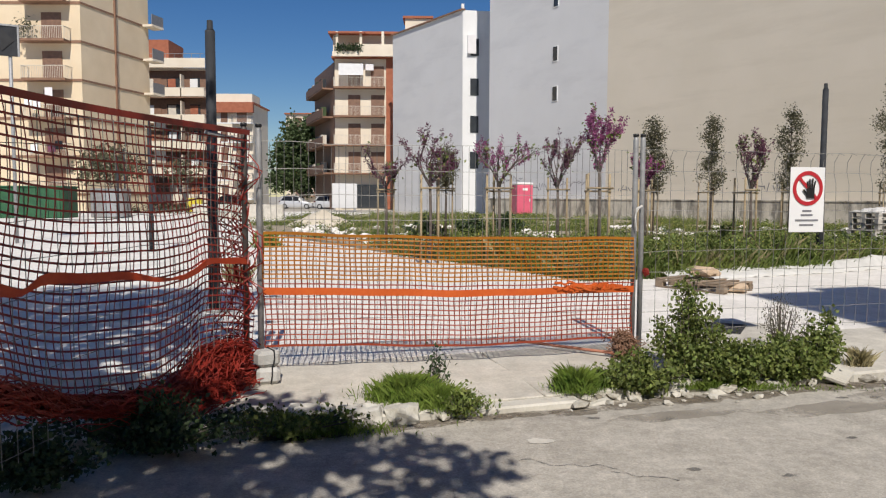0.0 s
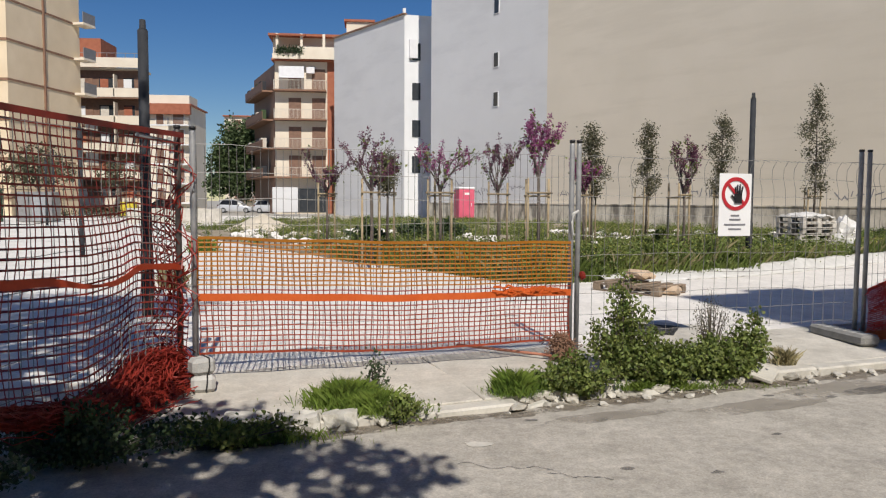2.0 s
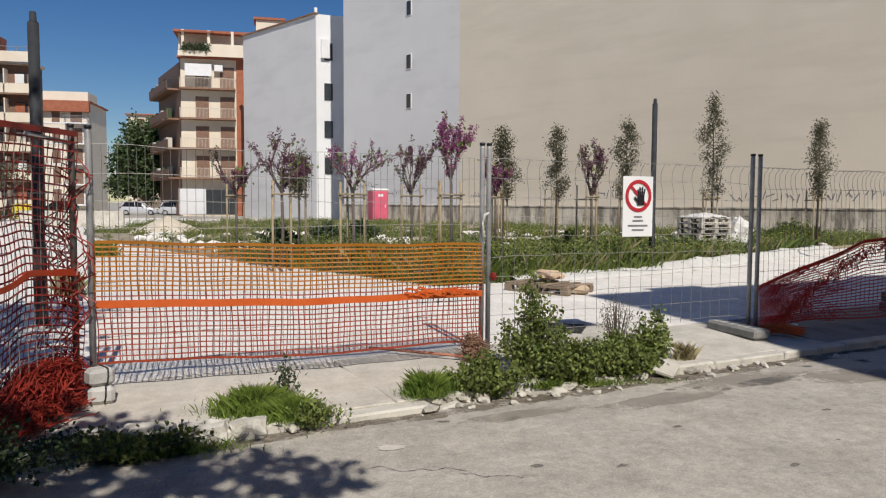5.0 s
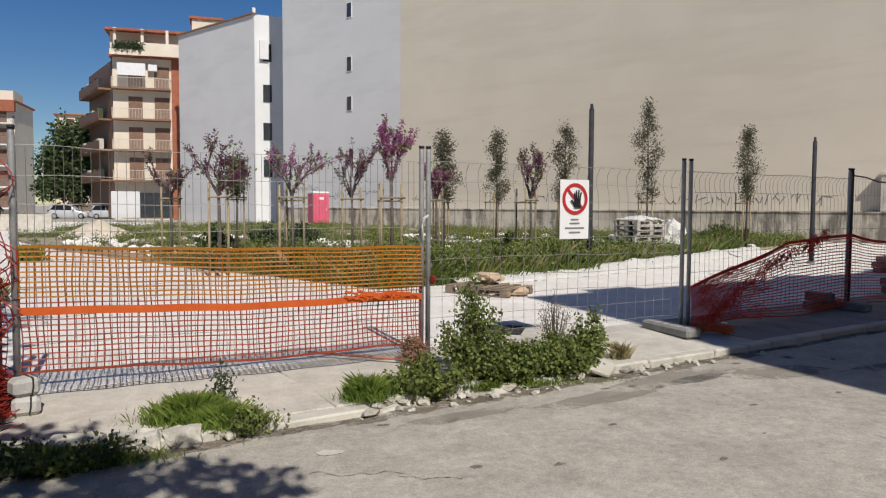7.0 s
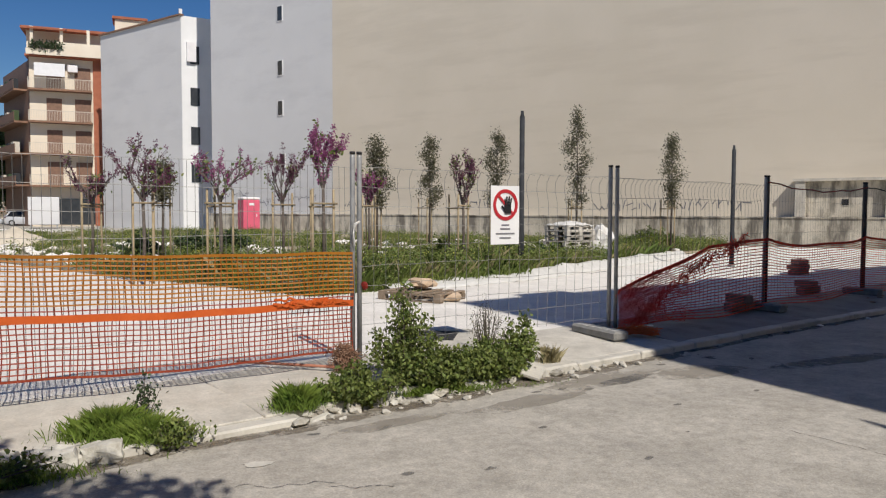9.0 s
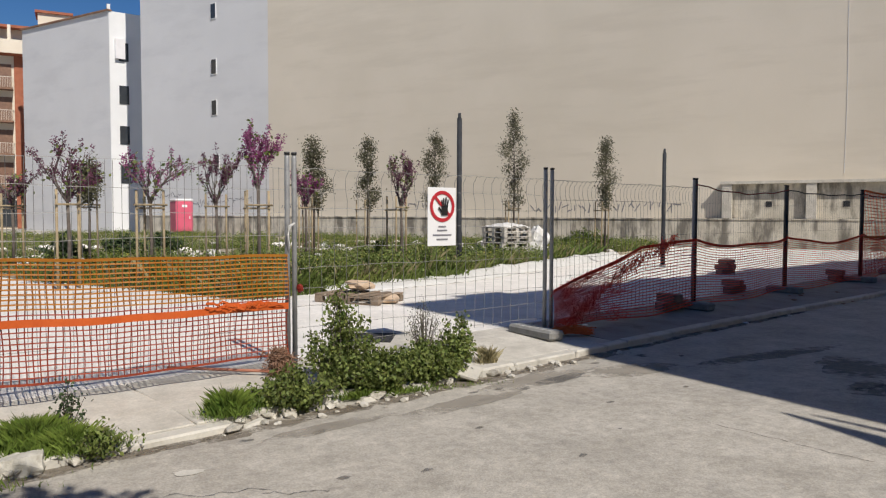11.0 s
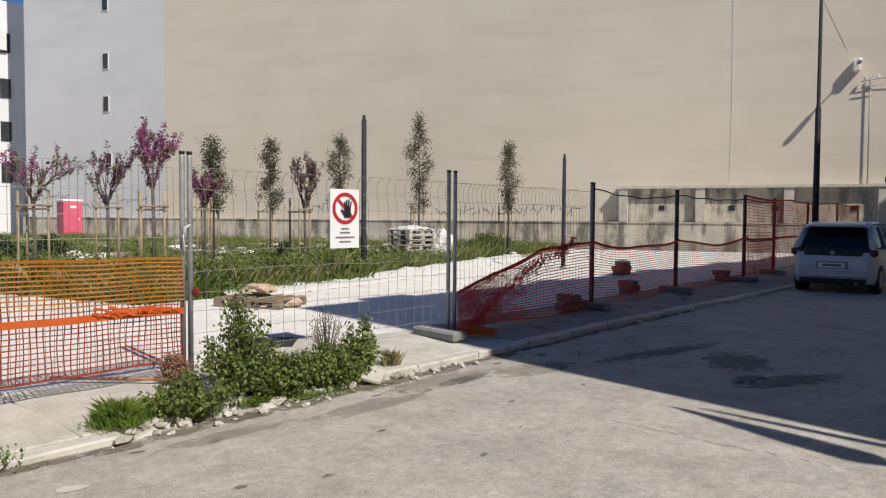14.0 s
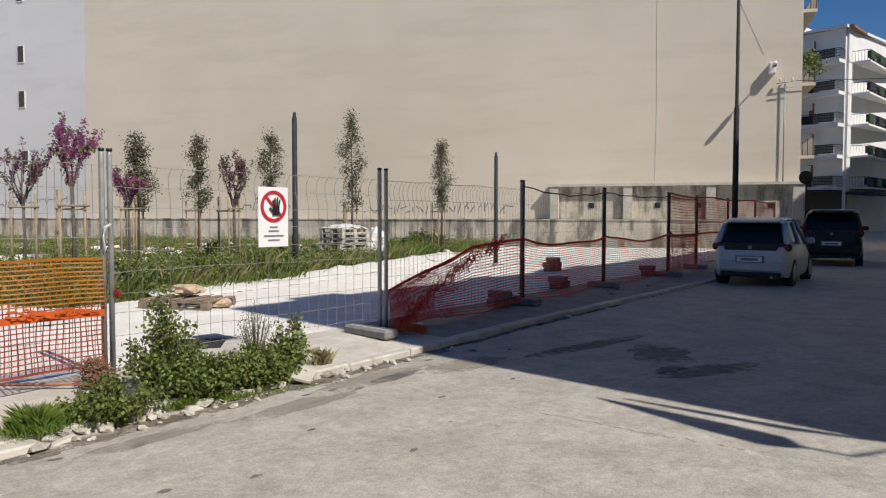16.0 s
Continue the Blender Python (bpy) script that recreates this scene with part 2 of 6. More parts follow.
def speckle(m, scale, amount):
    """Fine dark grit and pale chips over a material's colour."""
    nt = m.node_tree
    b = nt.nodes["Principled BSDF"]
    src = b.inputs["Base Color"].links[0].from_socket
    geo = nt.nodes.new("ShaderNodeNewGeometry")
    n = nt.nodes.new("ShaderNodeTexVoronoi")
    n.inputs["Scale"].default_value = scale
    nt.links.new(geo.outputs["Position"], n.inputs["Vector"])
    n2 = nt.nodes.new("ShaderNodeTexNoise")
    n2.inputs["Scale"].default_value, n2.inputs["Detail"].default_value, n2.inputs["Roughness"].default_value = scale * 0.12, 8, 0.75
    nt.links.new(geo.outputs["Position"], n2.inputs["Vector"])
    mr = nt.nodes.new("ShaderNodeMapRange")
    mr.inputs[1].default_value, mr.inputs[2].default_value, mr.inputs[3].default_value, mr.inputs[4].default_value = 0.3, 0.7, 1 - amount, 1 + amount
    nt.links.new(n2.outputs[0], mr.inputs[0])
    mr2 = nt.nodes.new("ShaderNodeMapRange")
    mr2.inputs[3].default_value, mr2.inputs[4].default_value = 1 - amount * 0.6, 1 + amount * 0.6
    nt.links.new(n.outputs["Color"], mr2.inputs[0])
    mul = nt.nodes.new("ShaderNodeMath")
    mul.operation = "MULTIPLY"
    nt.links.new(mr.outputs[0], mul.inputs[0])
    nt.links.new(mr2.outputs[0], mul.inputs[1])
    h = nt.nodes.new("ShaderNodeHueSaturation")
    nt.links.new(mul.outputs[0], h.inputs["Value"])
    nt.links.new(src, h.inputs["Color"])
    nt.links.new(h.outputs[0], b.inputs["Base Color"])


def ragged(m, scale=9.0):
    """Lets a patch fade out in a broken edge towards its outline."""
    nt = m.node_tree
    tc = nt.nodes.new("ShaderNodeTexCoord")
    gr = nt.nodes.new("ShaderNodeVectorMath")
    gr.operation = "DISTANCE"
    gr.inputs[1].default_value = (0.5, 0.5, 0.5)
    nt.links.new(tc.outputs["Generated"], gr.inputs[0])
    n = nt.nodes.new("ShaderNodeTexNoise")
    n.inputs["Scale"].default_value, n.inputs["Detail"].default_value, n.inputs["Roughness"].default_value = scale, 8, 0.7
    geo = nt.nodes.new("ShaderNodeNewGeometry")
    nt.links.new(geo.outputs["Position"], n.inputs["Vector"])
    add = nt.nodes.new("ShaderNodeMath")
    add.operation = "MULTIPLY_ADD"
    nt.links.new(n.outputs[0], add.inputs[0])
    add.inputs[1].default_value = -1.6
    nt.links.new(gr.outputs["Value"], add.inputs[2])
    mr = nt.nodes.new("ShaderNodeMapRange")
    mr.inputs[1].default_value, mr.inputs[2].default_value, mr.inputs[3].default_value, mr.inputs[4].default_value = -0.55, -0.25, 0.45, 1.0
    nt.links.new(add.outputs[0], mr.inputs[0])
    tr = nt.nodes.new("ShaderNodeBsdfTransparent")
    ms = nt.nodes.new("ShaderNodeMixShader")
    nt.links.new(mr.outputs[0], ms.inputs[0])
    nt.links.new(nt.nodes["Principled BSDF"].outputs[0], ms.inputs[1])
    nt.links.new(tr.outputs[0], ms.inputs[2])
    nt.links.new(ms.outputs[0], nt.nodes["Material Output"].inputs[0])


speckle(ASPHALT, 90, 0.24)
speckle(CONCRETE, 60, 0.14)
speckle(PAVING, 30, 0.12)
STAIN = material("oil_stain", (0.11, 0.104, 0.097), (0.17, 0.16, 0.147), 5, 0.85, bump=0.2, fine=90)
ragged(STAIN)

# ---------------------------------------------------------------- building blocks
def part(name, bm, mat, parent=None, label=""):
    me = bpy.data.meshes.new(name)
    bm.to_mesh(me)
    bm.free()
    me.materials.append(mat)
    ob = new(name, me)
    if parent is not None:
        ob.parent = parent
    if label:
        ob["label"] = label
    return ob


def shared(name, me, parent, m):
    ob = new(name, me)
    ob.parent = parent
    ob.matrix_basis = m
    return ob


def thing(name, m, label, category, group="", kind=""):
    ob = new(name)
    ob.empty_display_size = 0.2
    ob.matrix_basis = m
    return tagged(ob, label, category, group, kind)


def box(bm, c, s, m=None, bevel=0.0):
    mat = Matrix.Translation(c) @ Matrix.Diagonal((*s, 1))
    if m is not None:
        mat = m @ mat
    g = bmesh.ops.create_cube(bm, size=1, matrix=mat)
    if bevel:
        es = list({e for v in g["verts"] for e in v.link_edges})
        bmesh.ops.bevel(bm, geom=es, offset=bevel, segments=1, affect="EDGES")
    return bm


def B(c, s, m=None, bevel=0.0):
    return box(bmesh.new(), c, s, m, bevel)


def tube(bm, pts, radii, seg=6, cap=True):
    """A tapered tube along a row of points."""
    rings = []
    pts = [Vector(p) for p in pts]
    for i, p in enumerate(pts):
        d = (pts[min(i + 1, len(pts) - 1)] - pts[max(i - 1, 0)]).normalized()
        a = d.orthogonal().normalized() if abs(d.z) > 0.9 else d.cross(Vector((0, 0, 1))).normalized()
        b = d.cross(a)
        r = radii if isinstance(radii, (int, float)) else radii[i]
        rings.append([bm.verts.new(p + r * (math.cos(k * math.tau / seg) * a + math.sin(k * math.tau / seg) * b)) for k in range(seg)])
    for q, w in zip(rings, rings[1:]):
        for k in range(seg):
            f = bm.faces.new((q[k], q[(k + 1) % seg], w[(k + 1) % seg], w[k]))
            f.smooth = seg > 5
    if cap:
        bm.faces.new(rings[0][::-1])
        bm.faces.new(rings[-1])
    return bm


def poly(bm, pts, z0, z1):
    """A slab with the outline pts between two heights."""
    lo = [bm.verts.new((x, y, z0)) for x, y in pts]
    hi = [bm.verts.new((x, y, z1)) for x, y in pts]
    bm.faces.new(hi)
    bm.faces.new(lo[::-1])
    for i in range(len(pts)):
        j = (i + 1) % len(pts)
        bm.faces.new((lo[i], lo[j], hi[j], hi[i]))
    bmesh.ops.recalc_face_normals(bm, faces=bm.faces)
    return bm


def from_lists(name, verts, faces, mat, parent=None, label="", smooth=False):
    me = bpy.data.meshes.new(name)
    me.from_pydata(verts, [], faces)
    me.materials.append(mat)
    if smooth:
        me.shade_smooth()
    ob = new(name, me)
    if parent is not None:
        ob.parent = parent
    if label:
        ob["label"] = label
    return ob


def leaves(V, F, c, n, spread, size, rng, flat=0.0):
    """Folded leaves scattered round c, appended to lists."""
    for _ in range(n):
        p = Vector(c) + Vector((rng.gauss(0, spread[0]), rng.gauss(0, spread[1]), rng.gauss(0, spread[2])))
        d = Vector((rng.uniform(-1, 1), rng.uniform(-1, 1), rng.uniform(-1 + flat, 1))).normalized()
        a = d.orthogonal().normalized()
        a.rotate(Matrix.Rotation(rng.uniform(0, math.tau), 3, d))
        s = size * rng.uniform(0.6, 1.3)
        b = d.cross(a)
        i = len(V)
        V += [p, p + s * 0.5 * a + 0.32 * s * b, p + s * a, p + s * 0.5 * a - 0.32 * s * b + 0.12 * s * d]
        F += [(i, i + 1, i + 2), (i, i + 2, i + 3)]


U, N2 = Vector((0.954, 0.299, 0)), Vector((-0.299, 0.954, 0))   # along the street, into the site
KERB_O = Vector((4.87, 6.54, 0))                                # a point on the kerb's road edge


def street(a, b, z=0.0):
    """A point a metres along the kerb and b metres in from it."""
    return KERB_O + a * U + b * N2 + Vector((0, 0, z))


STREET_TURN = math.degrees(math.atan2(U.y, U.x))
WALL_E, WALL_D = Vector((33.5, 16.5, 0)), Vector((-0.56, 0.8285, 0))   # the blank wall's street end, and its direction
WALL_N = Vector((-0.8285, -0.56, 0))                                   # out of the wall, towards the site
WALL_M = Matrix(((WALL_D.x, WALL_N.x, 0, WALL_E.x), (WALL_D.y, WALL_N.y, 0, WALL_E.y), (0, 0, 1, 0), (0, 0, 0, 1)))

# ---------------------------------------------------------------- ground
def ground():
    bm = bmesh.new()
    bmesh.ops.create_grid(bm, x_segments=8, y_segments=8, size=900)
    return tagged(part("ground", bm, ASPHALT), "worn pale grey asphalt reaching away past the street", "ground", kind="structure")


ground()
road = part("road", poly(bmesh.new(), [tuple(street(a, b).xy) for a, b in ((-60, -0.0), (-60, -9.5), (40, -9.5), (40, 0.0))], -0.1, 0.004), ASPHALT)
tagged(road, "worn grey asphalt street with oil stains and cracks", "road", kind="structure")
yard = part("site_paving", poly(bmesh.new(), [tuple(street(a, b).xy) for a, b in ((-60, 1.55), (28.6, 1.55), (4, 62), (-60, 80))], -0.2, 0.112), PAVING)
tagged(yard, "bright white stone paving across the unfinished square", "paving", kind="structure")

# planted bed
BED = [(-5.6, 26), (-1.2, 18.2), (1.3, 14.7), (2.5, 12.6), (3.9, 13.1), (5.9, 13.9), (7.6, 14.7), (11.6, 17.4), (19.5, 22.6), (24.0, 26.4), (22, 32), (16, 38), (3.4, 55.5), (-9, 52), (-9, 34)]
bed = part("planting_bed", poly(bmesh.new(), BED, 0.0, 0.20), EARTH)
tagged(bed, "bare brown earth of the weedy planting bed", "flower bed", kind="structure")


def inside(x, y, P=BED):
    hit, j = False, len(P) - 1
    for i in range(len(P)):
        if (P[i][1] > y) != (P[j][1] > y) and x < (P[j][0] - P[i][0]) * (y - P[i][1]) / (P[j][1] - P[i][1]) + P[i][0]:
            hit = not hit
        j = i
    return hit


# ---------------------------------------------------------------- pavement and kerb
def kerb_line(a):
    """How far the kerb's road edge swings from its straight line."""
    return 0.03 - 0.036 * max(0.0, a - 3.0)


def walkway(name, stations, front, back, mat):
    """A strip of pavement that falls a little towards the kerb."""
    bm = bmesh.new()
    rows = []
    for a in stations:
        b0 = kerb_line(a) + 0.13
        rows.append([bm.verts.new(street(a, b, z)) for b, z in ((b0, -0.1), (b0, front), (0.72, back), (1.555, back), (1.555, -0.1))])
    for p, q in zip(rows, rows[1:]):
        for k in range(4):
            bm.faces.new((p[k], q[k], q[k + 1], p[k + 1]))
    bm.faces.new(rows[0])
    bm.faces.new(rows[-1][::-1])
    bmesh.ops.recalc_face_normals(bm, faces=bm.faces)
    return part(name, bm, mat)


pavement = walkway("pavement", (-40, -20, 0.9), 0.05, 0.088, CONCRETE)
tagged(pavement, "worn pale concrete pavement with dirty joints beside the street", "pavement", kind="structure")
# this stretch is coloured darker than the rest to deepen the house's shade
walk_2 = walkway("pavement", (0.904, 3, 6, 9, 12, 16, 20, 28.6), 0.062, 0.10, SHADED_WALKWAY)
tagged(walk_2, "worn pavement by the site fence, coloured darker for the house's shade", "pavement", kind="structure")


def slab_mesh(name, w, d, h, mat, bevel=0.008):
    bm = B((0, 0, 0), (w, d, h), None, bevel)
    me = bpy.data.meshes.new(name)
    bm.to_mesh(me)
    bm.free()
    me.materials.append(mat)
    return me


rng = random.Random(3)
slab = slab_mesh("slab", 2.885, 1.39, 0.06, CONCRETE)
worn_slab = slab_mesh("worn_slab", 2.235, 1.39, 0.06, CONCRETE)
for i in range(5):
    p = street(-14.4 + 2.9 * i, 0.855, 0.062 + rng.uniform(-0.003, 0.003))
    shared("slab", slab, pavement, Matrix.Translation(p) @ pose(0, 0, 0, 0, 0, STREET_TURN) @ pose(0, 0, 0, 1.75, rng.uniform(-0.1, 0.1), 0))
shared("slab", worn_slab, pavement, Matrix.Translation(street(-0.23, 0.855, 0.061)) @ pose(0, 0, 0, 0, 0, STREET_TURN) @ pose(0, 0, 0, 1.75, 0, 0))
kerb = thing("kerb", Matrix(), "chipped pale stone kerb along the street", "kerb", kind="structure")
stone = slab_mesh("kerb_stone", 0.985, 0.15, 0.24, KERB, 0.015)
broken = slab_mesh("broken_kerb_stone", 0.24, 0.12, 0.11, KERB, 0.035)
for i in range(-14, 27):
    a = i * 1.0 + 0.5
    if -3.9 < a < -0.9:
        continue
    p = street(a, 0.06 + kerb_line(a), -0.05 + rng.uniform(-0.008, 0.006) - (0.015 if -5.4 < a < -3.9 else 0))
    shared("kerb_stone", stone, kerb, Matrix.Translation(p) @ pose(0, 0, 0, rng.uniform(-1, 1), rng.uniform(-.6, .6), STREET_TURN - (2.06 if a > 3 else 0) + rng.uniform(-0.5, 0.5)))
short = slab_mesh("short_kerb_stone", 0.49, 0.15, 0.24, KERB, 0.02)
shared("kerb_stone", short, kerb, Matrix.Translation(street(-1.25, 0.09, -0.035)) @ pose(0, 0, 0, 0.6, 0.8, STREET_TURN + 1.0))
for i in range(7):
    p = street(-3.85 + i * 0.36, 0.08 + rng.uniform(-0.05, 0.07), -0.015 + rng.uniform(-0.02, 0.02))
    shared("broken_kerb_stone", broken, kerb, Matrix.Translation(p) @ pose(0, 0, 0, rng.uniform(-9, 9), rng.uniform(-9, 9), STREET_TURN + rng.uniform(-20, 20)))


def lump(r, rng, squash=0.6, n=1):
    bm = bmesh.new()
    bmesh.ops.create_icosphere(bm, subdivisions=n, radius=r)
    for v in bm.verts:
        v.co *= rng.uniform(0.75, 1.2)
        v.co.z *= squash
    return bm


# pale, crumbling kerb stones still in place by the grass tuft
rw = random.Random(17)
for k, (a, b, w) in enumerate(((-6.35, 0.27, 0.34), (-5.98, 0.20, 0.30), (-5.66, 0.10, 0.28), (-5.38, 0.05, 0.22))):
    bm = bmesh.new()
    bmesh.ops.create_cube(bm, size=1)
    bmesh.ops.subdivide_edges(bm, edges=bm.edges, cuts=2, use_grid_fill=True)
    for v in bm.verts:
        v.co = Vector((v.co.x * w, v.co.y * 0.15, v.co.z * 0.125)) * (0.8 + 0.2 / max(0.5, v.co.length * 1.3)) + Vector((rw.uniform(-0.013, 0.013), rw.uniform(-0.013, 0.013), rw.uniform(-0.013, 0.013)))
    ob = part("old_kerb_stone", bm, OLD_KERB)
    ob.matrix_basis = Matrix.Translation(street(a, b, 0.05)) @ pose(0, 0, 0, rw.uniform(-5, 5), rw.uniform(-4, 4), STREET_TURN - 14 + rw.uniform(-6, 6))
    tagged(ob, "crumbling whitish old kerb stone beside the grass", "kerb stone", "old kerb stones")
# crumbled kerb: angular pale lumps where the stones have broken away
rq = random.Random(91)
for i in range(46):
    a = rq.choice((rq.uniform(-3.95, -0.95), rq.uniform(-3.95, -0.95), rq.uniform(-6.3, -4.0)))
    r = rq.uniform(0.03, 0.075)
    ob = part("kerb_fragment", lump(r, rq, 0.6, 1), PALE_STONE)
    ob.matrix_basis = Matrix.Translation(street(a, rq.uniform(-0.02, 0.16), 0.012 + rq.uniform(0, 0.025))) @ pose(0, 0, 0, rq.uniform(-20, 20), rq.uniform(-20, 20), rq.uniform(0, 180)) @ Matrix.Diagonal((rq.uniform(1.0, 1.9), 1, 0.9, 1))
    tagged(ob, "chipped pale lump of broken kerb stone", "stone", "kerb fragments")
# rubble along the broken kerb and on the road
for i in range(40):
    a = rng.uniform(-4.2, 0.6)
    r = rng.choice((0.016, 0.02, 0.028, 0.045))
    ob = part("rubble_stone", lump(r, rng), KERB)
    ob.matrix_basis = Matrix.Translation(street(a, rng.uniform(-0.12, 0.1) - 0.25 * rng.random() ** 4, r * 0.4)) @ pose(0, 0, 0, rng.uniform(-20, 20), rng.uniform(-20, 20), rng.uniform(0, 180))
    tagged(ob, "small broken piece of pale kerb stone", "stone", "rubble by the kerb")
flag = part("broken_slab", B((0, 0, 0), (0.30, 0.20, 0.05), None, 0.015), KERB)
flag.matrix_basis = Matrix.Translation(street(-1.62, 0.04, 0.075)) @ pose(0, 0, 0, 14, -9, 50)
tagged(flag, "broken grey paving slab propped on the kerb", "paving slab")

# road patches, cracks and litter
def blot(name, c, rx, ry, turn, mat, label, seed, z=0.008):
    r = random.Random(seed)
    bm = bmesh.new()
    vs = []
    for k in range(40):
        a = k * math.tau / 40
        f = 1 + 0.35 * noise.noise(Vector((math.cos(a) * 2, math.sin(a) * 2, seed))) + r.uniform(-0.1, 0.1)
        vs.append(bm.verts.new((c[0] + f * (rx * math.cos(a) * math.cos(turn) - ry * math.sin(a) * math.sin(turn)), c[1] + f * (rx * math.cos(a) * math.sin(turn) + ry * math.sin(a) * math.cos(turn)), z)))
    bm.faces.new(vs)
    return tagged(part(name, bm, mat), label, "road patch", kind="structure")


blot("road_patch", (7.15, 4.95), 0.62, 0.34, 0.75, STAIN, "dark worn tar repair patch on the asphalt", 2)
blot("road_patch", (6.75, 4.1), 0.75, 0.2, -0.2, STAIN, "dark broken streaks of tar on the asphalt", 3)
blot("road_patch", (6.5, 4.35), 0.30, 0.12, 0.2, STAIN, "small dark tar patch on the asphalt", 6)
blot("road_patch", (6.9, 5.75), 1.3, 0.16, 0.08, STAIN, "long dark oil streak on the asphalt", 5)
blot("road_patch", (4.1, 5.75), 0.42, 0.09, 0.35, STAIN, "dark oily streak on the asphalt", 8)
blot("road_patch", (0.62, 4.57), 0.09, 0.05, 0.0, KERB, "pale plaster splash on the asphalt", 11)
DIRT = material("kerb_dirt", (0.13, 0.105, 0.075), (0.22, 0.18, 0.13), 6, 0.95, bump=0.4, fine=60)
ragged(DIRT, 14.0)
GRIME = material("road_grime", (0.27, 0.24, 0.195), (0.37, 0.335, 0.28), 4, 0.92, bump=0.3, fine=80)
ragged(GRIME, 5.0)
ro = random.Random(77)
for k in range(34):
    p = street(-6.2 + k * 0.36 + ro.uniform(-0.1, 0.1), -0.07 + ro.uniform(-0.03, 0.03))
    blot("gutter_dirt", (p.x, p.y), ro.uniform(0.22, 0.42), ro.uniform(0.05, 0.13), radians(STREET_TURN), DIRT, "brown dirt gathered along the kerb", 300 + k, 0.0058 + 0.0003 * (k % 5))
for k, (x, y, rx, ry, t_) in enumerate(((3.9, 5.82, 0.8, 0.2, 0.3), (2.9, 5.35, 0.7, 0.14, 0.32), (5.0, 5.8, 0.6, 0.25, 0.2), (1.7, 5.15, 0.6, 0.10, 0.3))):
    blot("road_stain", (x, y), rx, ry, t_, GRIME, "faint brown grime on the asphalt", 500 + k, 0.0072 + 0.0002 * k)
for k in range(16):
    p = street(ro.uniform(1.2, 9.5), ro.uniform(0.25, 1.4) if k % 3 else ro.uniform(-0.2, -0.05))
    bit = part("litter", lump(ro.uniform(0.018, 0.04), ro, 0.4), SIGN_WHITE if k % 4 == 0 else BROWN_TRIM)
    bit.matrix_basis = pose(p.x, p.y, 0.112 if k % 3 else 0.012, 0, 0, ro.uniform(0, 180)) @ Matrix.Diagonal((1.6, 1, 1, 1))
    tagged(bit, "small white scrap of litter by the kerb" if k % 4 == 0 else "small dark clod on the pavement", "litter", "litter on the pavement")
for k in range(24):
    x = ro.uniform(0.9, 6.0)
    y = 4.98 + 0.315 * x - abs(ro.gauss(0.15, 0.9))
    r = ro.uniform(0.015, 0.055)
    blot("road_stain", (x, y), r * ro.uniform(1.2, 2.2), r * 0.7, ro.uniform(0.0, 0.8), STAIN, "small dark oil spot on the asphalt", 100 + k, 0.0065)
for k, (x, y, w) in enumerate(((0.45, 4.22, 0.55), (0.95, 4.05, 0.35))):
    bm = bmesh.new()
    n_ = 26
    pts = [(x + w * i / n_, y + (0.10 * noise.noise(Vector((i * 0.16, k * 3.3, 0))) + 0.03 * noise.noise(Vector((i * 0.45, k * 3.3, 5)))) * (w ** 0.5) - 0.12 * i / n_) for i in range(n_ + 1)]
    for i, (p, q) in enumerate(zip(pts, pts[1:])):
        h0, h1 = 0.0026 * (0.4 + abs(math.sin(i * 0.7))), 0.0026 * (0.4 + abs(math.sin(i * 0.7 + 0.7)))
        bm.faces.new([bm.verts.new((p[0], p[1] - h0, 0.009)), bm.verts.new((q[0], q[1] - h1, 0.009)), bm.verts.new((q[0], q[1] + h1, 0.009)), bm.verts.new((p[0], p[1] + h0, 0.009))])
    tagged(part("road_crack", bm, TAR), "dark thin crack in the asphalt", "crack", kind="structure")

# long seam where a later strip of asphalt meets the old one
bm = bmesh.new()
seam = []
for i in range(61):
    f = i / 60
    seam.append(Vector((4.03 + 0.42 * min(f * 2, 1) + 0.48 * max(0, f * 2 - 1), 4.99 - 1.75 * min(f * 2, 1) - 1.47 * max(0, f * 2 - 1), 0.009)) + Vector((0.05 * noise.noise(Vector((i * 0.5, 1, 0))) + 0.02 * noise.noise(Vector((i * 1.7, 4, 0))), 0, 0)))
for i, (p, q) in enumerate(zip(seam, seam[1:])):
    if noise.noise(Vector((i * 0.37, 9, 2))) < -0.12:
        continue
    w0, w1 = 0.005 * (0.4 + abs(math.sin(i * 1.3))), 0.005 * (0.4 + abs(math.sin(i * 1.3 + 1.3)))
    bm.faces.new([bm.verts.new(p + Vector((-w0, 0, 0))), bm.verts.new(q + Vector((-w1, 0, 0))), bm.verts.new(q + Vector((w1, 0, 0))), bm.verts.new(p + Vector((w0, 0, 0)))])
tagged(part("road_crack", bm, STAIN), "crumbling seam between two strips of asphalt", "crack", kind="structure")

# ---------------------------------------------------------------- blank wall and its building
def wall_part(name, s0, s1, d0, d1, z0, z1, mat, parent=None, label=""):
    ob = part(name, B(((s0 + s1) / 2, (d0 + d1) / 2, (z0 + z1) / 2), (s1 - s0, d1 - d0, z1 - z0)), mat, parent, label)
    if parent is None:
        ob.matrix_basis = WALL_M
    return ob


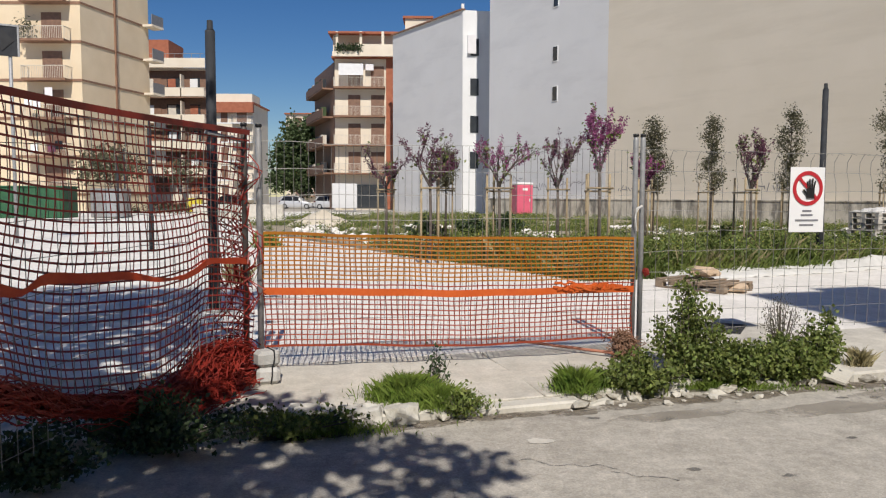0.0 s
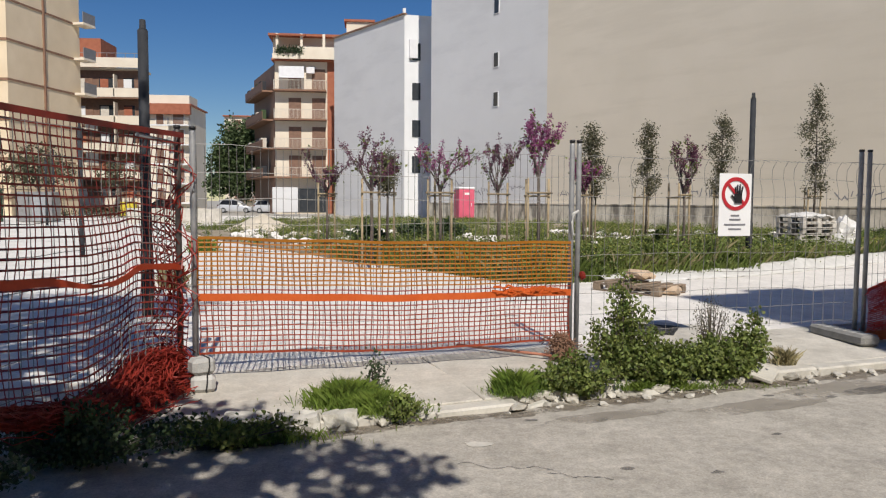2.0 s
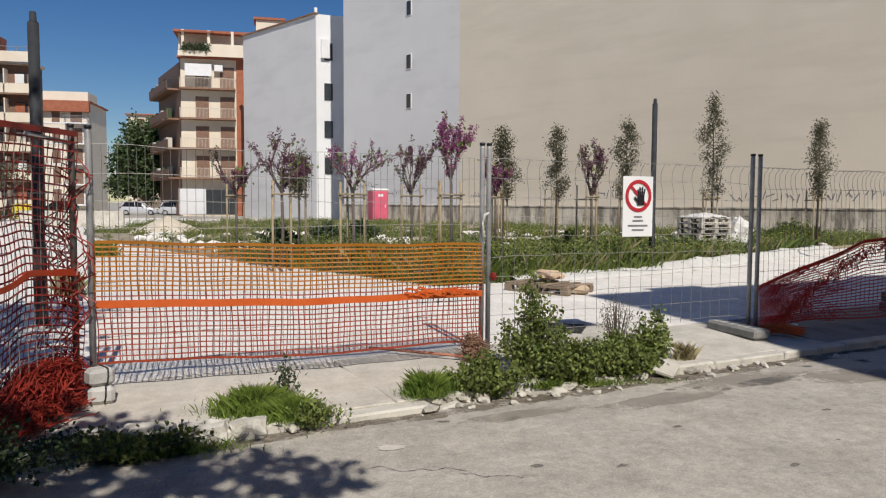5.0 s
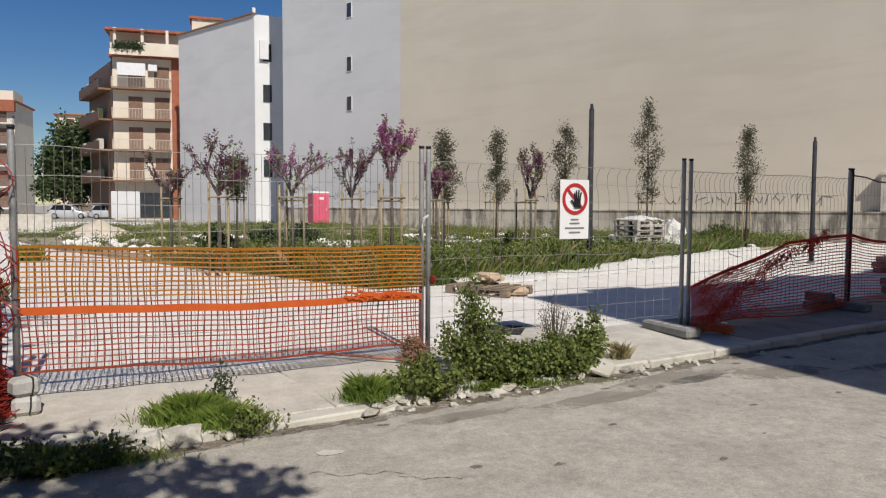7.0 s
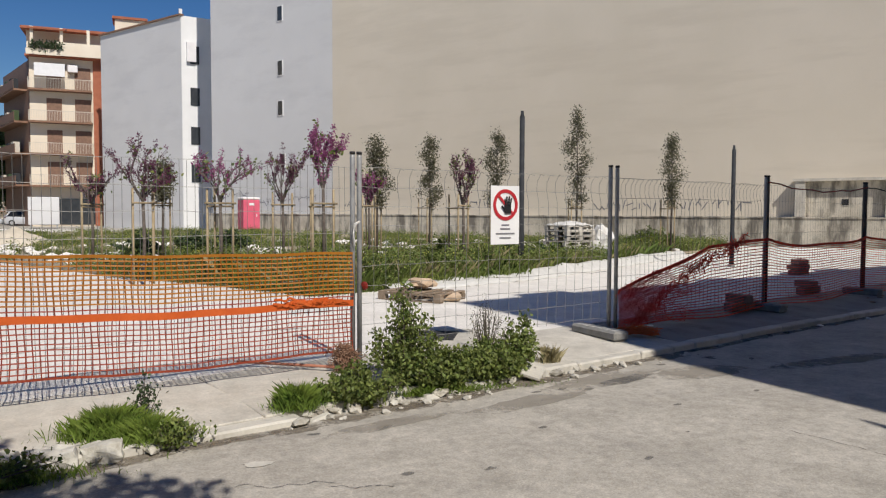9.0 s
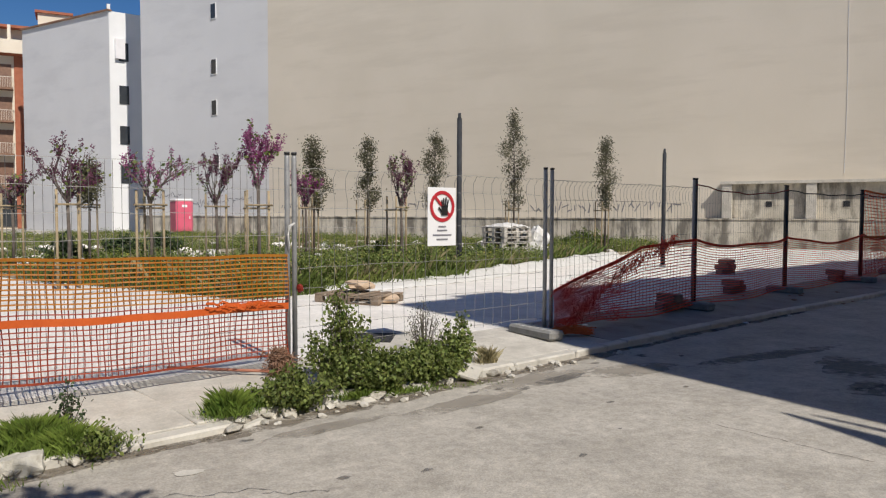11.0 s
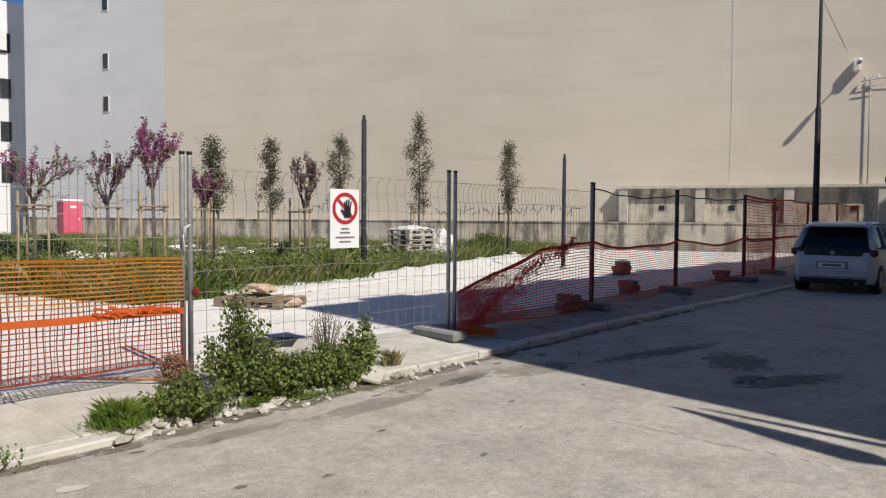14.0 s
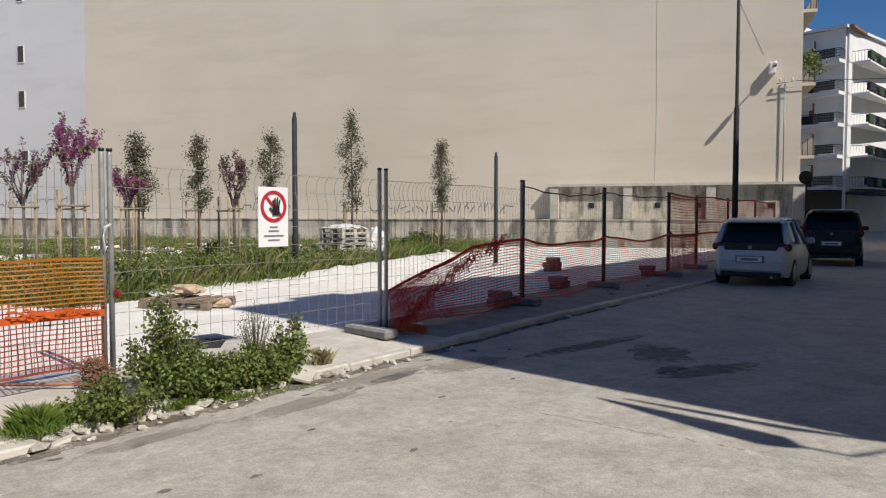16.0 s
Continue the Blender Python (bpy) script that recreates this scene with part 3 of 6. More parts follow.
beige = thing("apartment_block", WALL_M, "tall apartment block with a blank beige rendered wall", "building")
wall_part("wall", 0, 40.3, -14, 0, 0, 27, BEIGE, beige)
wall_part("roof", -0.2, 40.4, -14.1, 0.15, 27, 27.3, BROWN_TRIM, beige)
part("crack_line", tube(bmesh.new(), [(6.3 + 0.02 * math.sin(z * 0.7), 0.004, z) for z in [3.4 + i for i in range(20)]], 0.014, 4), GREY, beige, "pale vertical joint in the render")
plinth = wall_part("plinth", -0.2, 53, 0, 0.50, 0, 1.34, WEATHERED, beige, "weathered dark concrete plinth")
wall_part("ledge", -0.2, 53, 0, 0.54, 1.345, 1.41, WEATHERED, beige)
tall = wall_part("lower_wall", -0.2, 11.1, 0, 0.17, 1.414, 3.0, WEATHERED, beige, "stained concrete lower wall with pilasters")
wall_part("coping", -0.25, 11.4, 0, 0.48, 3.004, 3.13, CONCRETE, beige)
for s in (-0.1, 3.58, 7.34, 10.88):
    wall_part("pilaster", s, s + 0.42, 0.174, 0.43, 1.414, 3.0, CONCRETE, tall)
for s in (1.2, 4.35, 6.18, 9.3):
    v_ = wall_part("vent", s - 0.13, s + 0.13, 0.173, 0.20, 1.95, 2.2, BLACK, tall)
    wall_part("vent_frame", s - 0.17, s + 0.17, 0.172, 0.19, 1.91, 1.945, CONCRETE, v_)
# end facade with balconies towards the street
for k in range(1, 8):
    z = 3.3 * k + 0.9
    bal = wall_part("balcony", -0.62, -0.005, -4.5, -0.4, z, z + 0.14, BEIGE, beige)
    wall_part("railing", -0.62, -0.58, -4.5, -0.4, z + 0.145, z + 0.95, RAIL, bal)
    for q in range(3):
        wall_part("rail_post", -0.60, -0.56, -0.5 - q * 1.6, -0.44 - q * 1.6, z + 0.145, z + 1.05, POLE, bal)
V, F = [], []
rp = random.Random(15)
for q in range(10):
    leaves(V, F, (-0.5 + rp.uniform(-.2, .2), -0.8 + rp.uniform(-.4, .4), 8.4 + rp.uniform(-.3, .5)), 40, (0.15, 0.15, 0.15), 0.14, rp)
from_lists("balcony_greenery", V, F, LEAF_BUSH, beige)["kind"] = "stuff"
# wall-mounted floodlight
flood = thing("wall_lamp", WALL_M @ Matrix.Translation((1.27, 0, 8.3)), "white street lamp on an arm fixed to the beige wall", "lamp")
part("box", B((0, 0.2, -0.05), (0.28, 0.40, 0.5), None, 0.03), PALE_PLASTIC, flood)
part("arm", tube(bmesh.new(), [(0, 0.38, -0.05), (0, 0.8, 0.0), (0, 1.0, 0.0)], 0.03, 8), GALV, flood)
part("head", B((0, 1.15, -0.03), (0.2, 0.55, 0.16), None, 0.05), SIGN_WHITE, flood)
part("glass", B((0, 1.18, -0.12), (0.14, 0.36, 0.03), None, 0.01), BLACK, flood)
part("cable", tube(bmesh.new(), [(0.3, 0.03, 0.7), (1.3, 0.03, 3.0), (2.6, 0.03, 6.5)], 0.006, 4), GREY, flood)
# pipe and arms added in place of a pole's shadow on the wall
mast = thing("cable_shadow_mast", WALL_M @ Matrix.Translation((0.72, 0, 3.75)), "slim grey mast with cable arms, added for a pole's shadow on the wall's corner", "mast")
part("pipe", tube(bmesh.new(), [(0, 0.12, -0.8), (0, 0.12, 4.0)], 0.03, 7), GALV, mast)
for zz in (3.9, 3.65):
    part("cross_arm", tube(bmesh.new(), [(-0.45, 0.2, zz), (0.35, 0.2, zz - 0.1)], 0.022, 6), GALV, mast)
part("insulator", B((0.2, 0.2, 3.95), (0.09, 0.09, 0.16), None, 0.02), PALE_PLASTIC, mast)
part("insulator", B((-0.3, 0.2, 3.98), (0.09, 0.09, 0.16), None, 0.02), PALE_PLASTIC, mast)
part("line", tube(bmesh.new(), [(-0.4, 0.2, 3.9), (-6, 0.1, 3.75), (-14, -2, 3.9)], 0.016, 5), BLACK, mast)

grey = thing("apartment_block", WALL_M, "tall pale grey apartment block with small slot windows", "building")
wall_part("wall", 40.304, 53.2, -9, 0.0, 0, 27, GREY, grey)
wall_part("roof", 40.304, 53.4, -9.1, 0.15, 27, 27.3, BROWN_TRIM, grey)


def slot_window(parent, s, z, w=0.42, h=0.85):
    f = wall_part("window", s - w / 2 - 0.05, s + w / 2 + 0.05, 0.005, 0.05, z - 0.05, z + h + 0.05, WHITE, parent)
    wall_part("pane", s - w / 2, s + w / 2, 0.052, 0.06, z, z + h, DARK_GLASS, f)


for z in (8.5, 11.35, 15.2):
    slot_window(grey, 45.4, z, 0.45, 1.0)
slot_window(grey, 45.2, 4.8, 0.45, 0.9)
# graffiti scrawls that cannot be read, as plain bars
rg = random.Random(5)
for s0, z0 in ((13.4, 1.7), (18, 1.6), (26, 1.8), (36, 1.7), (42, 2.2), (46, 2.0), (49, 2.6)):
    for i in range(14):
        h = rg.uniform(0.15, 0.55)
        part("graffiti_mark", B((0, 0, 0), (0.045, 0.008, h), pose(s0 + i * 0.24 + rg.uniform(-.1, .1), 0.006, z0 + 0.3 + rg.uniform(-0.12, 0.12), 0, rg.choice((-70, -35, -15, 0, 20, 40, 85)), 0)), INK, beige if s0 < 40 else grey)

# white building with a slot-window column
WC = Vector((1.71, 66.6, 0))
def oriented(p, d):
    """Local x along d, local y towards the site side (right-hand normal), z up."""
    d = Vector((d[0], d[1], 0)).normalized()
    nn = Vector((d.y, -d.x, 0))
    return Matrix(((d.x, nn.x, 0, p[0]), (d.y, nn.y, 0, p[1]), (0, 0, 1, 0), (0, 0, 0, 1)))


white_block = thing("apartment_block", Matrix(), "white and grey rendered block with a column of slot windows", "building")
left_end = WC + Vector((-6.9, 10.6, 0))
bm = poly(bmesh.new(), [tuple(WC.xy), (WC.x + 9, WC.y + 1.6), (WC.x + 3, WC.y + 14), tuple(left_end.xy)], 0, 18.0)
part("wall", bm, WHITE, white_block)
mf = oriented(left_end, WC - left_end)
L_ = (WC - left_end).length
part("side_wall", B((L_ / 2, 0.03, 9.0), (L_, 0.05, 18.0), mf), GREY, white_block, "pale grey rendered side wall")
part("roof_edge", B((L_ / 2, 0.02, 18.06), (L_ + 0.2, 0.4, 0.12), mf), BROWN_TRIM, white_block)
mr = oriented(WC, (9, 1.6))
for z in (4.2, 7.4, 10.7, 14.2):
    w = part("window", B((1.05, 0.03, z + 0.6), (0.75, 0.06, 1.5), mr), DARK_GLASS, white_block)
w = part("window_box", B((0.75, 0.15, 15.0), (0.75, 0.3, 1.6), mr), PALE_PLASTIC, white_block)
part("roof_finial", B((0.0, -0.3, 18.3), (0.25, 0.25, 0.6), mr), WHITE, white_block)

# ---------------------------------------------------------------- apartment houses
def apartment(name, label, p, d, width, depth, floors, storey, base, wall, cols, balcony, trim, rail=RAIL, roof=TERRACOTTA, bands=True, deep=1.1, skip=()):
    """Front along d from p (front looks to the right of d), with doors, shutters and balconies floor by floor."""
    m = oriented(p, d)
    ob = thing(name, m, label, "building")
    h = base + floors * storey
    part("wall", B((width / 2, -depth / 2, h / 2), (width, depth, h)), wall, ob)
    part("roof", B((width / 2, -depth / 2 + 0.15, h + 0.12), (width + 0.6, depth + 0.7, 0.24)), roof, ob)
    for k in range(floors):
        z = base + k * storey
        if bands:
            part("floor_band", B((width / 2, 0.03, z - 0.02), (width + 0.06, 0.06, 0.22)), trim, ob)
        for c in cols:
            x, w, hh = c[0] * width, c[1], 2.2
            wdw = part("window", B((x, 0.025, z + hh / 2 + 0.1), (w + 0.16, 0.05, hh + 0.1)), trim, ob)
            part("pane", B((x, 0.056, z + hh / 2 + 0.08), (w, 0.012, hh)), SHUTTER if (k * 3 + int(x)) % 3 else DARK_GLASS, wdw)
        for x0, x1 in balcony:
            if k in skip:
                continue
            bal = part("balcony", B(((x0 + x1) / 2 * width, deep / 2, z - 0.08), ((x1 - x0) * width, deep, 0.18)), trim, ob)
            bm = bmesh.new()
            n = max(4, int((x1 - x0) * width / 0.14))
            xa, xb = x0 * width, x1 * width
            for i in range(n + 1):
                box(bm, (xa + (xb - xa) * i / n, deep - 0.03, z + 0.5), (0.025, 0.025, 1.0))
            for s in (xa, xb):
                for i in range(6):
                    box(bm, (s, deep * i / 6, z + 0.5), (0.025, 0.025, 1.0))
                box(bm, (s, deep / 2, z + 1.0), (0.05, deep, 0.05))
            box(bm, ((xa + xb) / 2, deep - 0.03, z + 1.0), (xb - xa, 0.05, 0.05))
            part("railing", bm, rail, bal)
    return ob, m, h


# balcony house beyond the bed
house, hm, hh = apartment("apartment_house", "cream apartment house with brown balconies and a roof terrace", (-12.1, 83.0), (1, 0.02), 7.2, 14, 4, 3.15, 4.1, PALE_CREAM,
                          ((0.30, 1.2), (0.66, 1.3)), ((0.0, 0.78),), BROWN_TRIM, PALE_RAIL, bands=False)
part("corner_strip", B((6.2, 0.06, 8.4), (1.0, 0.12, 16.7)), TERRACOTTA, house, "terracotta red corner strip")
part("shop_front", B((3.4, 0.05, 1.5), (5.4, 0.1, 2.6)), DARK_GLASS, house)
aw = part("awning", B((1.9, 0.95, hh - 3.15 + 1.85), (2.7, 0.1, 1.25)), AWNING, house, "white canvas sun awning")
part("terrace_parapet", B((4.9, 1.1, hh + 0.75), (4.6, 0.15, 1.3)), PALE_CREAM, house)
part("terrace_parapet", B((1.4, 1.1, hh + 0.35), (3.0, 0.15, 0.55)), PALE_CREAM, house)
pent = part("penthouse", B((4.0, -4.0, hh + 1.5), (8.6, 6.0, 2.6)), PALE_CREAM, house)
part("penthouse_roof", B((4.0, -3.6, hh + 2.9), (9.4, 7.2, 0.25)), TERRACOTTA, house)
tower = part("stair_tower", B((9.2, -5.0, hh + 3.6), (3.0, 3.0, 3.4)), PALE_CREAM, house)
part("tower_roof", B((9.2, -5.0, hh + 5.4), (3.5, 3.5, 0.25)), TERRACOTTA, house)
for x in (0.4, 3.0, 5.4):
    part("terrace_post", B((x, 0.9, hh + 1.5), (0.28, 0.28, 2.6)), PALE_CREAM, house)
part("pergola_roof", B((0, 0, 0), (3.4, 2.4, 0.15), pose(1.7, 0.2, hh + 2.85, -14, 0, 0)), TERRACOTTA, house)
rl = random.Random(8)
for i in range(5):
    V, F = [], []
    leaves(V, F, (0.6 + i * 0.55, 1.2, hh + 0.95), 110, (0.17, 0.15, 0.22), 0.24, rl)
    from_lists("terrace_greenery", V, F, LEAF_DARK, house)["kind"] = "stuff"
unit = part("air_conditioner", B((3.9, 0.35, hh - 1.0), (0.9, 0.4, 0.7), None, 0.04), PALE_PLASTIC, house)
# side wing: dark brown wall and railings hold the shade on this flank
sm = oriented((-16.4, 95.0), (4.3, -12.0))
for k in range(4):
    z = 4.1 + 3.15 * k
    b_ = part("balcony", B((6.2, 0.6, z), (11, 1.2, 0.18), hm.inverted() @ sm), BROWN_TRIM, house)
    part("railing", B((6.2, 1.2, z + 0.55), (11, 0.05, 0.85), hm.inverted() @ sm), SHUTTER, b_)
    for q in range(4):
        part("clutter", B((2.0 + 2.6 * q, 0.8, z + 0.7), (1.1, 0.6, 1.1), hm.inverted() @ sm), (POLE, PALE_RAIL, LEAF_DARK)[(q + k) % 3], b_)
part("side_wall", B((6.2, -2.0, 8.2), (12.6, 4.0, 16.4), hm.inverted() @ sm), SHUTTER, house)

# large house at the site's far left
big, bmx, bh = apartment("apartment_house", "tall yellow-beige apartment house with recessed balconies", (-62, 62.3), (32, -0.3), 32, 9, 6, 3.15, 1.6, CREAM,
                         ((0.08, 1.4), (0.28, 1.2), (0.50, 1.4), (0.74, 1.2), (0.925, 1.5)), ((0.56, 0.66), (0.862, 0.975)), BROWN_TRIM, PALE_RAIL, deep=1.2)
fm = bmx.inverted() @ oriented((-30.02, 62.0), (2, 9.2))
part("end_wall", B((4.7, -0.02, 10.2), (9.4, 0.06, 20.4), fm), CREAM, big)
for k in range(7):
    part("floor_band", B((4.7, 0.04, 1.6 + 3.15 * k), (9.4, 0.06, 0.16), fm), BROWN_TRIM, big)
part("drain_pipe", B((4.4, 0.08, 10.2), (0.16, 0.16, 20.0), fm), BROWN_TRIM, big)
for k in range(1, 6):
    b_ = part("balcony", B((9.3, 0.55, 1.6 + 3.15 * k), (1.8, 1.1, 0.2), fm), PALE_CREAM, big)
    part("railing", B((9.3, 1.05, 2.15 + 3.15 * k), (1.8, 0.06, 0.95), fm), RAIL, b_)
V, F = [], []
for i in range(5):
    leaves(V, F, (0.875 * 32, 1.0, 1.6 + 3.15 * 4 + 0.5 + i * 0.2), 40, (0.4, 0.2, 0.3), 0.25, rl)
from_lists("balcony_greenery", V, F, LEAF_OLIVE, big)["kind"] = "stuff"
for i, (x, z, c) in enumerate(((28.2, 9.4, SIGN_WHITE), (28.9, 9.2, SIGN_WHITE), (29.9, 9.9, PALE_PLASTIC), (30.0, 5.6, BLOSSOM_DARK), (28.6, 5.5, SIGN_WHITE), (30.6, 5.8, CAR_DARK))):
    part("laundry", B((x, 1.35, z - 0.2), (0.62, 0.04, 1.1 if i < 3 else 0.7)), c, big)

mid, mm, mh = apartment("apartment_house", "cream apartment house with wide balconies and brown shutters", (-35.5, 88), (1, 0.0), 7.6, 2.4, 5, 3.1, 0.65, SHUTTER,
                        ((0.2, 1.2), (0.5, 1.8), (0.82, 1.2)), ((0.0, 1.0),), BROWN_TRIM, PALE_RAIL, roof=PALE_CREAM)
for k in range(5):
    part("balcony_front", B((3.8, 1.12, 0.65 + 3.1 * k + 0.48), (7.6, 0.06, 0.96)), PALE_CREAM, mid)
    for q in range(3):
        part("door", B((0.9 + 2.6 * q, 0.08, 0.65 + 3.1 * k + 1.1), (0.9, 0.05, 2.1)), (WHITE, PALE_RAIL, TERRACOTTA)[(q + k) % 3], mid)
    part("divider", B((4.9, 0.6, 0.65 + 3.1 * k + 1.3), (0.12, 1.1, 2.5)), PALE_CREAM, mid)
part("parapet", B((3.8, 1.0, mh + 0.75), (7.9, 0.15, 1.1)), PALE_CREAM, mid)
for k in range(8):
    part("rail_post", B((0.2 + k * 1.0, 1.0, mh + 1.55), (0.05, 0.05, 0.5)), RAIL, mid)
part("top_rail", B((3.8, 1.0, mh + 1.8), (7.6, 0.05, 0.05)), RAIL, mid)
part("roof_storey", B((1.4, -3, mh + 1.9), (3.2, 5, 3.6)), TERRACOTTA, mid)
part("roof_terrace", B((2.2, -1.0, mh + 1.3), (3.6, 3.0, 0.2)), PALE_CREAM, mid)
low, lm, lh = apartment("apartment_house", "white apartment house with a red tiled roof edge", (-37.2, 118), (1, 0.0), 7.0, 10, 5, 3.0, 1.0, PALE_CREAM,
                        ((0.35, 1.1), (0.75, 1.6)), ((0.55, 1.0),), WHITE, RAIL)
part("tile_band", B((3.5, 0.4, lh - 0.6), (7.4, 0.9, 1.6)), TERRACOTTA, low)
part("roof_storey", B((3.5, -3.0, lh + 0.95), (6.6, 5.0, 1.4)), PALE_CREAM, low)
far, fmx, fh = apartment("apartment_house", "distant cream apartment house behind the trees", (-36, 170), (1, 0), 14, 10, 6, 3.1, 1.5, PALE_CREAM, ((0.2, 1.4), (0.5, 1.4), (0.8, 1.4)), ((0.1, 0.9),), BROWN_TRIM)
left2, l2, lh2 = apartment("apartment_house", "far pale house closing the street", (-70, 150), (1, 0), 30, 10, 5, 3.1, 1.5, PALE_CREAM, ((0.2, 1.4), (0.5, 1.4), (0.8, 1.4)), ((0.1, 0.9),), BROWN_TRIM)

# white balcony house up the street
rh, rm, rhh = apartment("apartment_house", "white modern apartment house with long dark balconies", (75.4, 45.4), (0.6, -12.0), 12.0, 12, 5, 3.1, 4.5, WHITE,
                        ((0.25, 1.2), (0.7, 1.6)), ((0.0, 1.0),), WHITE, POLE, roof=WHITE, deep=1.4)
for k in range(5):
    for q in range(3):
        part("rail_bar", B((6.0, 1.39, 4.5 + 3.1 * k + 0.25 + 0.28 * q), (12, 0.03, 0.045)), POLE, rh)
    part("window", B((6.4, 0.06, 4.5 + 3.1 * k + 1.2), (1.5, 0.05, 1.5)), DARK_GLASS, rh)
    part("wall_recess", B((0.9, 0.05, 4.5 + 3.1 * k + 1.25), (1.3, 0.06, 2.3)), RAIL, rh)
    part("awning_box", B((6.0, 0.7, 4.5 + 3.1 * k - 0.25), (12, 1.4, 0.16)), WHITE, rh)
    part("air_conditioner", B((8.6, 0.3, 4.5 + 3.1 * k + 1.9), (0.9, 0.4, 0.6)), PALE_PLASTIC, rh)
part("roof_storey", B((3.6, -6, rhh + 1.0), (5, 7, 1.9)), WHITE, rh)
# black front and added dark canopy stand in for ground-floor shade
part("shop_front", B((6, 0.05, 2.1), (12, 0.1, 4.1)), BLACK, rh)
part("darkening_canopy", B((6, 1.6, 4.05), (12, 3.2, 0.22)), POLE, rh)
for k in range(5):
    part("balcony_clutter", B((9.2, 1.0, 4.5 + 3.1 * k + 0.5), (1.6, 0.5, 0.8), None, 0.1), POLE, rh)
    part("balcony_plants", lump(0.34, random.Random(60 + k), 0.8, 2), LEAF_DARK, rh).matrix_basis = pose(4.6 + 1.7 * (k % 3), 1.1, 4.5 + 3.1 * k + 0.32)
    part("clothes_rack", B((2.2 + k * 0.9 % 3, 1.0, 4.5 + 3.1 * k + 0.55), (1.1, 0.35, 0.9), None, 0.06), (POLE, RAIL, SHUTTER)[k % 3], rh)
    part("door", B((3.3, 0.07, 4.5 + 3.1 * k + 1.15), (0.9, 0.05, 2.1)), DARK_GLASS, rh)
    part("parasol_shade", B((10.6, 1.3, 4.5 + 3.1 * k + 0.6), (2.0, 0.06, 0.9)), RAIL, rh)
rh2, rm2, rhh2 = apartment("apartment_house", "white apartment house with red-brown balcony plants", (76.3, 33.2), (20, 3), 24, 10, 5, 3.1, 4.5, WHITE,
                           ((0.2, 1.2), (0.5, 1.4), (0.8, 1.2)), ((0.05, 0.95),), WHITE, POLE, roof=BROWN_TRIM, deep=1.6)
# again black below, with a dark canopy added for the street's shade
part("shop_front", B((12, 0.05, 2.0), (24, 0.1, 4.0)), BLACK, rh2)
part("darkening_canopy", B((12, 1.2, 3.9), (24, 2.6, 0.25)), POLE, rh2)
for k in range(5):
    for q in range(6):
        part("flower_box", B((2.0 + 3.6 * q, 1.5, 4.5 + 3.1 * k + 0.55), (1.6, 0.3, 0.7)), LEAF_DARK if (q + k) % 3 else POLE, rh2)

# house across the street, behind the viewpoint: it throws the long shade over the road
def across():
    m = Matrix(((0.966, 0.258, 0, 0), (0.258, -0.966, 0, 0), (0, 0, 1, 0), (0, 0, 0, 1)))
    p = street(-1.62, -9.80)
    m = Matrix.Translation(p) @ m
    ob = thing("apartment_house", m, "tall apartment house across the street", "building")
    part("wall", B((45, 6.5, 7.6), (90, 13, 15.2)), CREAM, ob)
    part("roof", B((45, 6.5, 15.3), (90.0, 13.2, 0.2)), TERRACOTTA, ob)
    for k in range(5):
        for x in range(2, 88, 5):
            part("window", B((x, -0.03, 3.2 * k + 2.2), (1.2, 0.06, 1.6)), SHUTTER, ob)
    return ob


across()
# unseen row, added to block low skylight from behind
skylight_screen, _, _ = apartment("apartment_house", "unseen cream apartment row added behind the viewpoint to cut skylight", (3, -28), (-1, 0.0), 70, 10, 5, 3.1, 1.8, CREAM, ((0.08, 1.4), (0.25, 1.4), (0.42, 1.4), (0.58, 1.4), (0.75, 1.4), (0.92, 1.4)), (), BROWN_TRIM)
# unseen lamp and rod, shaped to cast the two slim shadows on the road
shadow_bracket = thing("wall_lamp", Matrix.Translation((6.30, -3.22, 5.5)), "unseen lamp shape at the house corner, added for its shadows on the road", "lamp")
part("arm", tube(bmesh.new(), [(0, 0, 0), (-0.55, 0.1, 0.05), (-0.63, 0.5, 0.05), (-0.64, 0.9, 0.05)], 0.022, 8), POLE, shadow_bracket)
part("head", tube(bmesh.new(), [(-0.64, 0.40, 0.05), (-0.64, 0.60, 0.05), (-0.65, 1.05, 0.05), (-0.66, 2.1, 0.05)], [0.03, 0.15, 0.14, 0.02], 10), POLE, shadow_bracket)
part("shadow_rod", tube(bmesh.new(), [(-0.06, 0.03, 0.2), (-0.26, 0.65, 0.1), (-0.38, 1.3, 0.05), (-0.50, 1.95, 0.05)], [0.02, 0.05, 0.045, 0.02], 7), POLE, shadow_bracket)
# out of view; added so the far houses' lower walls fall into shade
shade_block = thing("apartment_house", Matrix.Translation((52.0, 8.6, 0)) @ pose(0, 0, 0, 0, 0, 15), "unseen tall plain house added to shade the far end of the street", "building")
part("wall", B((25, -6.6, 12.5), (50, 13, 25.0)), CREAM, shade_block)
part("roof", B((25, -6.6, 25.1), (50.4, 13.4, 0.2)), TERRACOTTA, shade_block)

# ---------------------------------------------------------------- mesh fence
def strand(V, F, pts, r):
    """A thin three-sided strand through the points, appended to lists."""
    base = len(V)
    n = len(pts)
    for i, p in enumerate(pts):
        d = (pts[min(i + 1, n - 1)] - pts[max(i - 1, 0)])
        d = d.normalized() if d.length > 1e-6 else Vector((0, 0, 1))
        a = d.cross(Vector((0.31, 0.95, 0.1))).normalized()
        b = d.cross(a)
        V += [p + r * a, p + r * (-0.5 * a + 0.87 * b), p + r * (-0.5 * a - 0.87 * b)]
    for i in range(n - 1):
        q = base + 3 * i
        for k in range(3):
            F.append((q + k, q + (k + 1) % 3, q + 3 + (k + 1) % 3, q + 3 + k))


